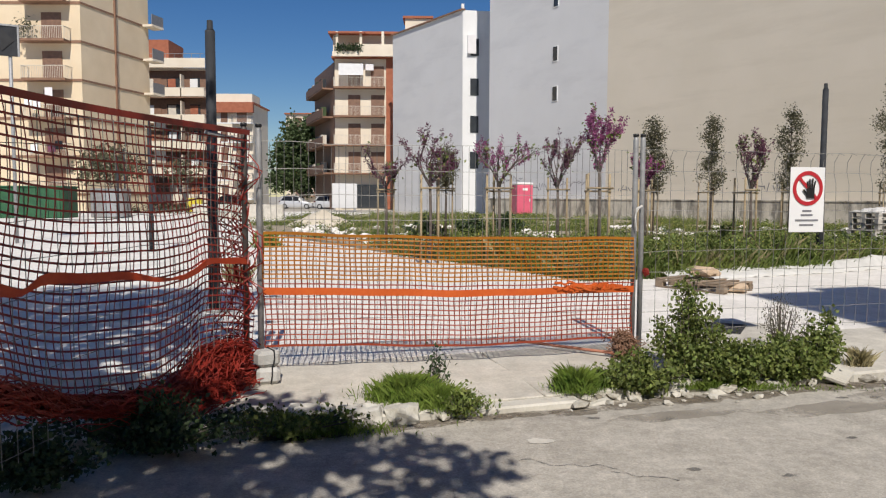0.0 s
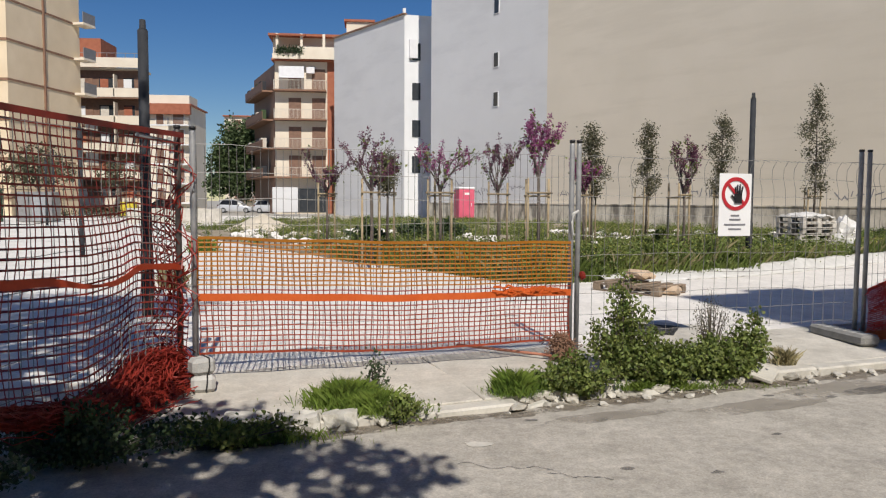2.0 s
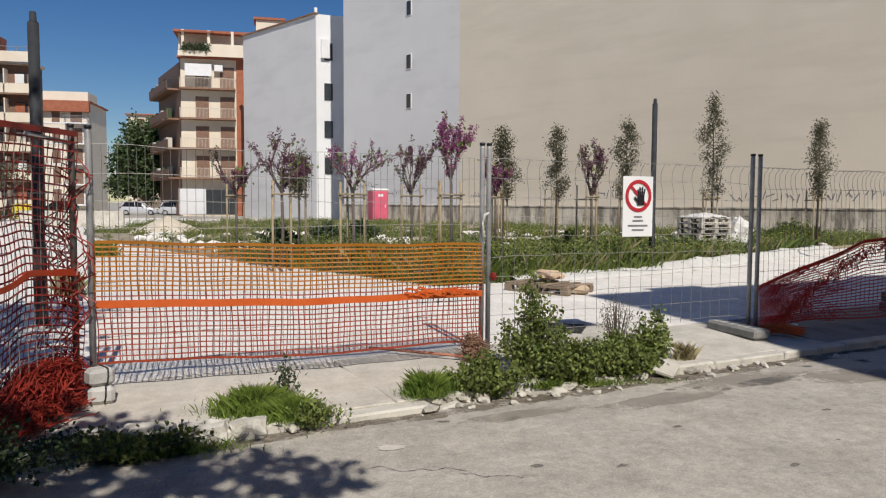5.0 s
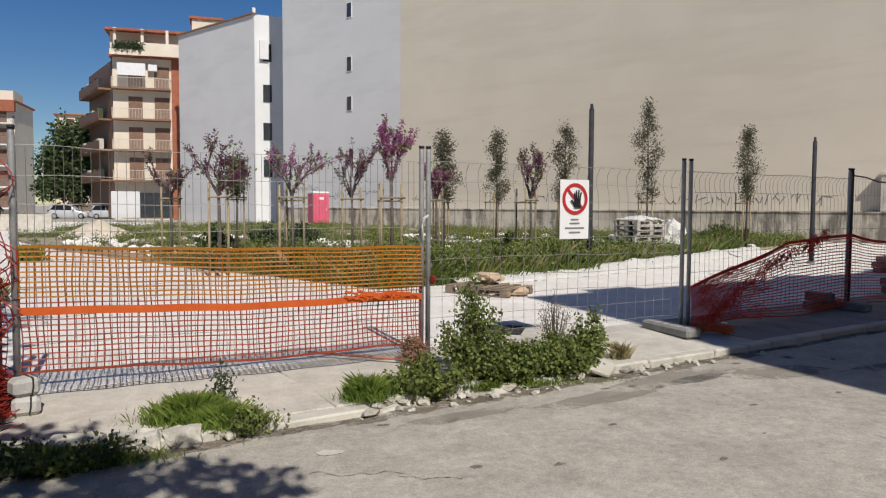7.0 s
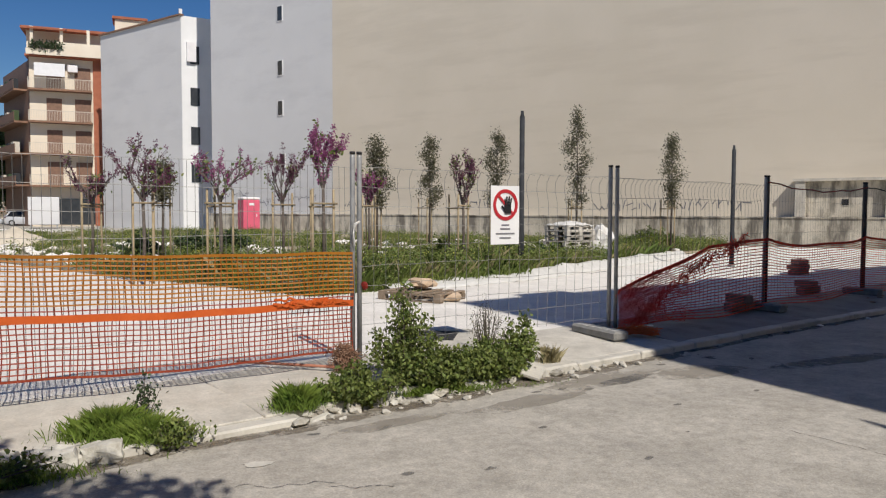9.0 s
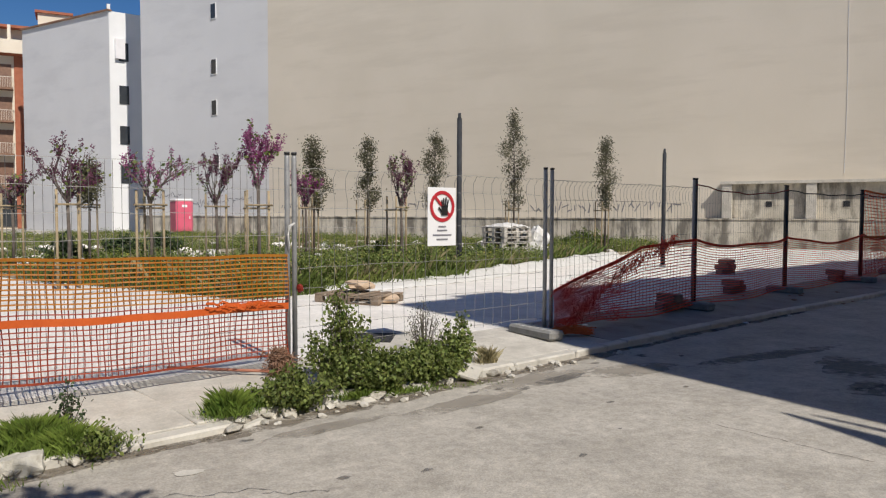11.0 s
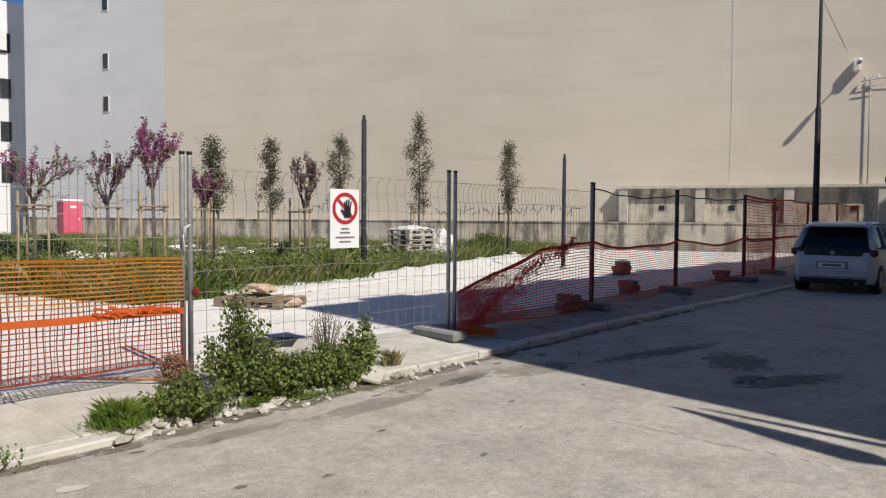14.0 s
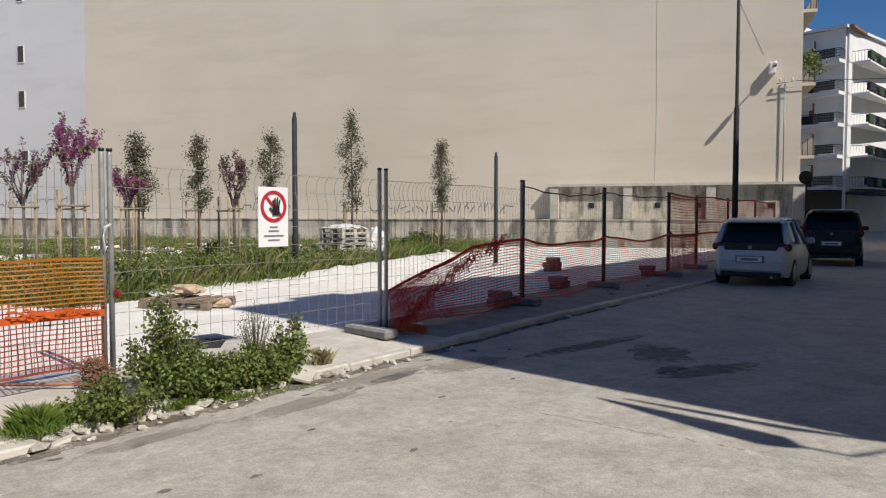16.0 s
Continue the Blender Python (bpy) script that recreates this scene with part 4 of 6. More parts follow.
def to(p, q):
    p, q = Vector(p), Vector(q)
    d = (q - p).normalized()
    return Matrix(((d.x, -d.y, 0, p.x), (d.y, d.x, 0, p.y), (0, 0, 1, p.z), (0, 0, 0, 1))), (q - p).length


def fence_panel(p, q, step, rows, bent, label, post_r=0.025, post_top=2.0, lean=0.0, posts=True, seed=1, metal=GALV, wire=0.0026):
    """A site-fence panel: two posts, vertical and level wires, a bent crest."""
    m, w = to((p[0], p[1], 0.10), (q[0], q[1], 0.10))
    ob = thing("wire_fence", m, label, "fence", "site fence panels")
    if posts:
        for x in (0.03, w - 0.03):
            post = part("post", tube(bmesh.new(), [(x, 0, -0.06), (x, 0.0, post_top - 0.03), (x, 0, post_top)], [post_r, post_r, post_r * 0.8], 8), metal, ob)
            part("cap", tube(bmesh.new(), [(x, 0, post_top), (x, 0, post_top + 0.025)], post_r * 1.1, 8), BLACK, post)
    V, F = [], []
    r = random.Random(seed)
    n = int((w - 0.1) / step)
    top = post_top - 0.12
    for i in range(n + 1):
        x = 0.05 + (w - 0.1) * i / n
        k = r.uniform(-0.012, 0.012)
        if bent:
            pts = [(x, 0, 0.18), (x + k, 0.02 * math.sin(x * 2), 1.0), (x + k, 0, top - 0.30), (x + k, 0.035, top - 0.18), (x + k, 0.03, top - 0.08), (x + k, -0.03, top), (x, -0.09, top - 0.02)]
        else:
            pts = [(x, 0, 0.15), (x + k, 0.02 * math.sin(x * 3), 1.0), (x + k * 0.5, 0, top)]
        strand(V, F, [Vector(t) for t in pts], wire)
    for i in range(rows):
        z = 0.2 + (top - 0.2) * i / (rows - 1)
        y = 0.06 if bent and i == rows - 2 else 0.0
        strand(V, F, [Vector((0.05 + (w - 0.1) * j / 12, y + 0.004, z + r.uniform(-0.012, 0.012))) for j in range(13)], wire)
    from_lists("wire_mesh", V, F, WIRE, ob)
    return ob, m, w


GL, GR, P2, P3, P4, P5, P6 = (-1.52, 5.98), (1.79, 6.80), (5.17, 7.55), (8.52, 8.60), (11.93, 9.76), (15.38, 10.66), (18.2, 11.75)
P7, P8, P9 = (21.5, 12.8), (24.9, 13.8), (28.3, 14.9)
LEFT = (-2.24, 2.55)
fence_panel(GL, GR, 0.062, 9, False, "grey wire site-fence panel closing the entrance", seed=2)
fence_panel((GR[0] + 0.012, GR[1] + 0.004), (P2[0] - 0.06, P2[1] - 0.02), 0.135, 10, True, "grey wire site-fence panel with a bent crest", seed=3)
for a, b in ((P2, P3), (P3, P4), (P4, P5), (P5, P6), (P6, P7), (P7, P8), (P8, P9)):
    fence_panel(a, b, 0.09, 8, a == P2, "grey wire site-fence panel draped with orange netting", post_r=0.03 if a != P2 else 0.024, seed=int(a[0] * 10), metal=DARK_POST if a != P2 else GALV, wire=0.0024 if a == P2 else 0.0017)
fence_panel(LEFT, (GL[0] - 0.06, GL[1] - 0.05), 0.10, 10, False, "grey wire site-fence panel hung with red netting", seed=9, metal=DARK_POST)
side_rail = part("fence_rail", tube(bmesh.new(), [(LEFT[0] + 0.66 * 0.82, LEFT[1] + 3.38 * 0.82, 2.0), (GL[0] - 0.06, GL[1] - 0.05, 1.98)], 0.016, 8), GALV)
tagged(side_rail, "grey steel rail along the top of the side panel", "rail")
for p, q, dip in ((P3, P4, 0.10), (P4, P5, 0.05), (P5, P6, 0.03)):
    rope = part("tie_cord", tube(bmesh.new(), [(p[0] + (q[0] - p[0]) * i / 10, p[1] + (q[1] - p[1]) * i / 10 - 0.04, 2.02 - dip * math.sin(i * math.pi / 10) + 0.015 * math.sin(i * 2.1)) for i in range(11)], 0.011, 5), NET_RED if p == P3 else POLE)
    tagged(rope, "slack cord strung between the fence post tops", "cord", "cords on the fence")
for p in (P3, P4, P5, P6, P7, P8):
    foot = part("ballast_block", B((0, 0, 0.06), (0.62, 0.22, 0.12), None, 0.02), FOOT_CONCRETE)
    foot.matrix_basis = pose(p[0], p[1], 0.10, 0, 0, STREET_TURN + 90)
    tagged(foot, "low grey concrete foot under a fence post", "fence foot", "fence feet")
foot = thing("ballast_block", pose(P2[0] - 0.24, P2[1] - 0.06, 0.092, 0, 0, 98), "long grey concrete fence foot with white-speckled top", "fence foot", "fence feet")
part("body", B((0, 0, 0.055), (0.80, 0.22, 0.11), None, 0.025), FOOT_CONCRETE, foot)
for i in range(6):
    part("slot", B((-0.30 + i * 0.12, 0, 0.111), (0.07, 0.15, 0.006)), BLOCK, foot)
# two old concrete blocks that weigh the entrance post down
for k, (dx, dy, z, t) in enumerate(((0.01, -0.30, 0.095, 12), (-0.005, -0.285, 0.224, 35))):
    blk = thing("concrete_block", pose(GL[0] + 0.155 + dx, GL[1] - 0.02 + dy, z, 0, 0, t), "weathered pale hollow concrete block at the fence post", "block", "blocks at the post")
    part("body", B((0, 0, 0.064), (0.18, 0.15, 0.128), None, 0.028), BLOCK, blk)
    part("wire_tie", tube(bmesh.new(), [(0.02, -0.078, 0.01), (0.03, -0.08, 0.07), (0.03, -0.076, 0.13), (0.03, 0.07, 0.131)], 0.006, 5), BLACK, blk)

# ---------------------------------------------------------------- netting
def ribbon(V, F, pts, half, up=Vector((0, 0, 1))):
    """A thin band with thickness along the points."""
    base = len(V)
    for i, p in enumerate(pts):
        d = (pts[min(i + 1, len(pts) - 1)] - pts[max(i - 1, 0)]).normalized()
        o = d.cross(up).normalized() * 0.004
        h = half if isinstance(half, float) else half[i]
        V += [p + up * h + o, p - up * h + o, p - up * h - o, p + up * h - o]
    for i in range(len(pts) - 1):
        q = base + 4 * i
        for k in range(4):
            F.append((q + k, q + (k + 1) % 4, q + 4 + (k + 1) % 4, q + 4 + k))


def netting(label, shape, nu, nv, r, tapes, mat, thick=None, upright=1.0):
    """Safety net: shape(u, v) gives the place for u along and v up."""
    ob = tagged(new("safety_net"), label, "net", "orange safety nets")
    V, F = [], []
    for i in range(nu + 1):
        strand(V, F, [shape(i / nu, j / nv) for j in range(nv + 1)], r * upright)
    for j in range(nv + 1):
        strand(V, F, [shape(i / nu, j / nv) for i in range(nu + 1)], r * 1.15)
    from_lists("net_mesh", V, F, thick or mat, ob)
    for v, half in tapes:
        V, F = [], []
        ribbon(V, F, [shape(i / nu, v) + Vector((0.003, -0.012, 0)) for i in range(nu + 1)], half)
        from_lists("tape", V, F, mat if half > 0.021 else (thick or mat), ob)
    return ob


def lerp2(p, q, u):
    return Vector((p[0] + (q[0] - p[0]) * u, p[1] + (q[1] - p[1]) * u, 0))


def gate_net(u, v):
    p = lerp2((GL[0] + 0.07, GL[1] - 0.03), (GR[0] - 0.04, GR[1] - 0.04), u)
    top = 1.25 - 0.075 * u - 0.02 * math.sin(u * math.pi) + 0.004 * math.sin(u * 23)
    low = 0.325 - 0.07 * u + 0.012 * math.sin(u * 9) - 0.02 * math.sin(u * math.pi)
    # the upper rows hang folded and closer together
    p.z = low + (top - low) * v
    p.y += -0.012 + 0.015 * math.sin(u * 31 + v * 5) + 0.02 * math.sin(v * 7)
    p.x += 0.006 * math.sin(v * 9 + u * 40)
    return p


def gate_low(u, v):
    return gate_net(u, 0.6 * v)


def gate_high(u, v):
    return gate_net(u, 0.6 + 0.4 * v)


netting("bright orange plastic safety net tied across the entrance panel", gate_low, 66, 13, 0.0053, ((0.815, 0.030), (0.0, 0.009)), NET, NET_MESH)
netting("amber orange upper width of the net across the entrance", gate_high, 66, 10, 0.0066, ((1.0, 0.012),), NET_AMBER)
# crumpled loose end of the tape near the far post
V, F = [], []
rt = random.Random(19)
for i in range(46):
    u0 = min(0.93, max(0.76, rt.gauss(0.85, 0.04)))
    z0 = rt.gauss(0.015, 0.016)
    ribbon(V, F, [gate_net(u0 + 0.014 * k, 0.50) + Vector((rt.gauss(0, 0.006), -0.03 + rt.gauss(0, 0.012), z0 + rt.gauss(0, 0.008))) for k in range(5)], 0.010)
tagged(from_lists("crumpled_tape", V, F, NET), "crumpled bright orange tape end on the entrance net", "tape", kind="stuff")

def left_net(u, v):
    p = lerp2(LEFT, (GL[0] - 0.08, GL[1] - 0.04), u)
    top = 2.05 - 0.02 * math.sin(u * math.pi)
    low = float(np.interp(u, (0, 0.25, 0.4, 0.6, 0.74, 0.8, 0.93, 1.0), (0.72, 0.58, 0.44, 0.31, 0.31, 0.36, 0.30, 0.25))) + 0.015 * math.sin(u * 15)
    sag = 0.05 * math.sin(u * 9 + v * 2) * (1 - v)
    p.z = low + (top - low) * v + sag - 0.03 * math.sin(v * math.pi) * math.sin(u * math.pi) - 0.22 * max(0, u - 0.80) * math.sin(v * math.pi)
    p.x += 0.02 + 0.05 * (1 - v) * math.sin(u * 13) + 0.03 * math.sin(v * 8 + u * 6)
    return p


netting("dark red-orange safety net draped over the side fence panel", left_net, 56, 30, 0.0064, ((1.0, 0.020),), NET_RED, upright=0.55)
V, F = [], []
tape = []
for i in range(81):
    u = i / 80
    p = left_net(u, 0.52)
    p.z = float(np.interp(u, (0, 0.25, 0.29, 0.33, 0.45, 0.64, 0.68, 0.79, 0.90, 0.94, 1.0), (1.10, 1.11, 1.08, 1.12, 1.10, 1.01, 1.0, 1.07, 1.06, 1.045, 1.0))) + 0.008 * math.sin(u * 40)
    p.x += 0.03
    tape.append(p)
ribbon(V, F, tape, [float(np.interp(i / 80, (0, 0.25, 0.295, 0.34, 0.5, 0.64, 0.68, 0.78, 0.86, 0.93, 1.0), (0.03, 0.032, 0.012, 0.03, 0.024, 0.008, 0.018, 0.024, 0.02, 0.026, 0.02))) for i in range(81)])
t_ = from_lists("barrier_tape", V, F, NET_TAPE)
tagged(t_, "sagging orange plastic tape tied along the side net", "tape")
# crumpled spare net: at the corner by the post
V, F = [], []
rn = random.Random(12)
for i in range(34):
    x, z = GL[0] - 0.12 + rn.gauss(0, 0.06), rn.uniform(0.3, 1.9)
    strand(V, F, [Vector((x + rn.gauss(0, 0.03) + 0.1 * math.sin(k), GL[1] - 0.1 + rn.gauss(0, 0.04), max(0.2, z - 0.09 * k))) for k in range(7)], 0.006)
tagged(from_lists("gathered_netting", V, F, NET_RED), "bunched red-orange netting hanging at the corner post", "net")


def heap(c, half, rise, n, seed, turn):
    """A heap of crumpled netting: long loose strands that pile up."""
    r = random.Random(seed)
    V, F = [], []
    ct, st = math.cos(turn), math.sin(turn)
    for i in range(n):
        x, y = r.uniform(-half[0], half[0]), r.gauss(0, half[1] * 0.45)
        h = rise * max(0.05, 1 - (y / half[1]) ** 2) * (0.45 + 0.55 * (x / half[0] + 1) / 2) * r.uniform(0.1, 1)
        dirn = r.uniform(-0.5, 0.5)
        pts = []
        for k in range(8):
            xx = x + (k - 3.5) * 0.07 * math.cos(dirn) + r.gauss(0, 0.012)
            yy = y + (k - 3.5) * 0.07 * math.sin(dirn) + r.gauss(0, 0.015)
            zz = max(0.012, h * (1 - ((k - 3.5) / 6) ** 2) + r.gauss(0, 0.012))
            pts.append(Vector((c[0] + xx * ct - yy * st, c[1] + xx * st + yy * ct, c[2] + zz)))
        strand(V, F, pts, r.choice((0.003, 0.004, 0.006)))
    return V, F


V, F = heap((-1.75, 5.25, 0.11), (0.50, 0.22), 0.36, 1300, 4, math.atan2(3.43, 0.72))
rn = random.Random(44)
for i in range(900):
    u0 = rn.uniform(0.05, 0.88)
    o = Vector((0.03 + rn.gauss(0, 0.04), rn.gauss(0, 0.03), rn.gauss(-0.01, 0.035)))
    strand(V, F, [left_net(min(u0 + 0.022 * k, 1), 0.0) + o + Vector((rn.gauss(0, 0.012), 0, rn.gauss(0, 0.016))) for k in range(6)], rn.choice((0.003, 0.004, 0.005)))
tagged(from_lists("net_heap", V, F, NET_HEAP), "crumpled red-orange netting gathered along the fence foot", "net", kind="stuff")
V, F = [], []
rk = random.Random(31)
for i in range(420):
    c = Vector((1.64, 6.60, 0.22)) + Vector((rk.gauss(0, 0.055), rk.gauss(0, 0.05), rk.gauss(-0.01, 0.06)))
    strand(V, F, [c + Vector((rk.gauss(0, 0.02), rk.gauss(0, 0.02), rk.gauss(0, 0.02))) for k in range(4)], 0.004)
tagged(from_lists("net_tangle", V, F, BROWN_TRIM), "small tangle of dusty brown-red netting at the post", "net", kind="stuff")
bar = part("steel_bar", tube(bmesh.new(), [(0.72, 7.05, 0.16), (1.62, 6.55, 0.14)], 0.014, 6), BRICK)
tagged(bar, "rusty thin steel bar lying at the entrance", "bar")


def street_net(u, v):
    """Netting from the long foot past four posts: it climbs out of a bunched end."""
    P = (P2, P3, P4, P5, P6)
    k = min(int(u * 4), 3)
    f = u * 4 - k
    p = lerp2(P[k], P[k + 1], f)
    rise = min(1.0, u * 4 / 0.55)
    top = 0.62 + 0.55 * rise - (0.05 if k < 1 else 0.13) * math.sin(f * math.pi) ** 0.8 - (0.03 if k > 1 else 0) + 0.02 * math.sin(u * 37)
    low = 0.16 + 0.03 * math.sin(u * 30)
    p.z = low + (top - low) * v
    p += Vector((0.03, -0.05 - 0.02 * math.sin(u * 50 + v * 4), 0))
    return p


netting("red-orange safety net sagging along the street fence", street_net, 150, 23, 0.0062, ((1.0, 0.020), (0.0, 0.008)), NET_TAPE, NET_STREET, upright=0.22)


def back_net(u, v):
    P = (P5, P6, P7, P8, P9)
    k = min(int(u * 4), 3)
    p = lerp2(P[k], P[k + 1], u * 4 - k)
    p.z = 0.25 + (1.85 - 0.05 * abs(math.sin(u * 9))) * v
    p.y -= 0.05
    return p


netting("orange safety net over the far fence panels", back_net, 96, 26, 0.0062, ((1.0, 0.022), (0.45, 0.025)), NET, NET_STREET)
V, F = heap((P2[0] + 0.16, P2[1] - 0.20, 0.11), (0.07, 0.06), 0.12, 70, 8, -0.6)
tagged(from_lists("net_heap", V, F, NET), "bright orange scrap of net by the fence foot", "net", kind="stuff")
V, F = [], []
rn = random.Random(13)
lo, hi = Vector((P2[0] + 0.12, P2[1] - 0.08, 0.16)), street_net(0.19, 1.0)
for i in range(170):
    u0, v0 = 0.10 * rn.random() ** 1.6, rn.random()
    strand(V, F, [street_net(u0 + 0.006 * k, v0) + Vector((rn.gauss(0, 0.02), -0.03 + rn.gauss(0, 0.02), rn.gauss(0, 0.03))) for k in range(5)], 0.004)
for i in range(120):
    f = rn.random()
    p = lo.lerp(hi, f)
    d = (hi - lo).normalized()
    strand(V, F, [p + d * (0.07 * k) + Vector((rn.gauss(0, 0.03), rn.gauss(0, 0.03), rn.gauss(0, 0.06) + 0.10 * math.sin(f * math.pi))) for k in range(5)], 0.0045)
tagged(from_lists("gathered_netting", V, F, NET_STREET), "gathered red netting climbing the fence end", "net")
# torn white tie and red knot on the entrance post
tie = part("fabric_tie", tube(bmesh.new(), [(GR[0] + 0.03, GR[1] - 0.05, 1.47), (GR[0] - 0.02, GR[1] - 0.06, 1.44), (GR[0] - 0.04, GR[1] - 0.08, 1.36), (GR[0] - 0.02, GR[1] - 0.07, 1.24)], [0.01, 0.014, 0.009, 0.004], 5), TARP)
tagged(tie, "torn white cloth strip tied to the post", "strip")
knot = part("net_knot", lump(0.034, random.Random(2), 1.2, 2), NET_RED)
knot.location = (GR[0] + 0.08, GR[1] - 0.03, 0.86)
tagged(knot, "small orange knot on the fence post", "knot")

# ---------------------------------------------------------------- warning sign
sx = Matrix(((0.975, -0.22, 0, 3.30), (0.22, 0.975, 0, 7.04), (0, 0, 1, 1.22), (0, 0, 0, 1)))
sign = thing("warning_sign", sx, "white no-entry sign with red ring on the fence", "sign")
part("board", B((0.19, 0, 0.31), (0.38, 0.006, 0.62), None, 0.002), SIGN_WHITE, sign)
def ring(bm, cx, cz, r0, r1, y, n=40):
    q = [[bm.verts.new((cx + r * math.cos(k * math.tau / n), y, cz + r * math.sin(k * math.tau / n))) for k in range(n)] for r in (r0, r1)]
    for k in range(n):
        bm.faces.new((q[0][k], q[1][k], q[1][(k + 1) % n], q[0][(k + 1) % n]))
    return bm


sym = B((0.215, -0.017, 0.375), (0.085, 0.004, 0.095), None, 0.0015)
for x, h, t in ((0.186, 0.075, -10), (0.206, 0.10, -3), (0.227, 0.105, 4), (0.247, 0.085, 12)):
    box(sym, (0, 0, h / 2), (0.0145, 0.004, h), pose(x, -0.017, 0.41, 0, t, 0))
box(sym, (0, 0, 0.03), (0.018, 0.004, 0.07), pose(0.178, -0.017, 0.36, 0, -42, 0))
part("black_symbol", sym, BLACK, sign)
part("red_ring", ring(bmesh.new(), 0.19, 0.42, 0.128, 0.165, -0.010), SIGN_RED, sign)
part("red_bar", B((0, 0, 0), (0.27, 0.003, 0.028), pose(0.19, -0.0125, 0.42, 0, 45, 0)), SIGN_RED, sign)
for i, (w, z) in enumerate(((0.10, 0.205), (0.13, 0.165), (0.25, 0.115), (0.15, 0.07))):
    part("text_bar", B((0.19, -0.006, z), (w, 0.003, 0.016)), INK, sign)

# ---------------------------------------------------------------- poles
def column(x, y, h, r, label, z=0.1):
    ob = thing("lamp_column", pose(x, y, z), label, "column", "lamp columns")
    part("shaft", tube(bmesh.new(), [(0, 0, 0), (0, 0, 0.9), (0, 0, 0.95), (0, 0, h - 0.12)], [r * 1.15, r * 1.15, r, r * 0.95], 12), POLE, ob)
    part("spigot", tube(bmesh.new(), [(0, 0, h - 0.12), (0, 0, h - 0.1), (0, 0, h)], [r * 0.9, r * 0.62, r * 0.55], 10), POLE, ob)
    part("base_collar", tube(bmesh.new(), [(0, 0, 0), (0, 0, 0.06)], r * 1.7, 12), GALV, ob)
    return ob


column(-2.82, 9.05, 3.55, 0.062, "dark grey steel lamp column without its lantern")
column(7.88, 15.4, 3.7, 0.062, "dark grey steel lamp column without its lantern", 0.2)
column(14.5, 15.9, 3.27, 0.055, "dark grey steel lamp column without its lantern", 0.12)
column(-7.4, 18.7, 3.3, 0.055, "dark slim steel column on the white paving")
column(-17.6, 40.0, 3.5, 0.06, "dark slim steel column on the white paving")
column(-22.6, 52.5, 4.8, 0.06, "dark slim steel column by the far pavement")
lamp = thing("street_lamp", pose(20.08, 11.72, 0.1), "tall dark grey street lamp behind the parked car", "street lamp")
part("pole", tube(bmesh.new(), [(0, 0, 0), (0, 0, 4.55), (0, 0, 4.62), (0, 0, 10.6)], [0.092, 0.078, 0.052, 0.042], 12), POLE, lamp)
part("arm", tube(bmesh.new(), [(0, 0, 10.5), (0.3, -0.8, 10.9), (0.5, -1.5, 11.0)], 0.04, 8), POLE, lamp)
part("lantern", B((0.6, -1.8, 11.0), (0.3, 0.8, 0.14), None, 0.04), POLE, lamp)
# round mirror at the corner of the beige block
mir = thing("traffic_mirror", pose(32.42, 15.68, 0.1), "round dark traffic mirror on a pole at the corner", "mirror")
part("pole", tube(bmesh.new(), [(0, 0, 0), (0, 0, 3.0)], 0.04, 8), POLE, mir)
part("disc", tube(bmesh.new(), [(0, 0.05, 3.15), (-0.05, -0.02, 3.15)], 0.29, 24), SHADED_BLACK, mir)

# ---------------------------------------------------------------- trees
def branch(bm, p, d, length, r, depth, rng, tips, spread):
    pts, radii = [Vector(p)], [r]
    dd = Vector(d).normalized()
    for i in range(4):
        dd = (dd + Vector((rng.gauss(0, 0.12), rng.gauss(0, 0.12), rng.gauss(0.05, 0.08)))).normalized()
        pts.append(pts[-1] + dd * length / 4)
        radii.append(r * (1 - 0.17 * (i + 1)))
    tube(bm, pts, radii, 5, False)
    tips += [(q, depth) for q in pts[1:]]
    if depth > 0:
        for k in range(rng.choice((2, 3))):
            a = rng.uniform(0, math.tau)
            nd = dd + spread * Vector((math.cos(a), math.sin(a), rng.uniform(-0.1, 0.5)))
            branch(bm, pts[rng.choice((2, 3, 4))], nd, length * rng.uniform(0.55, 0.8), r * 0.55, depth - 1, rng, tips, spread)


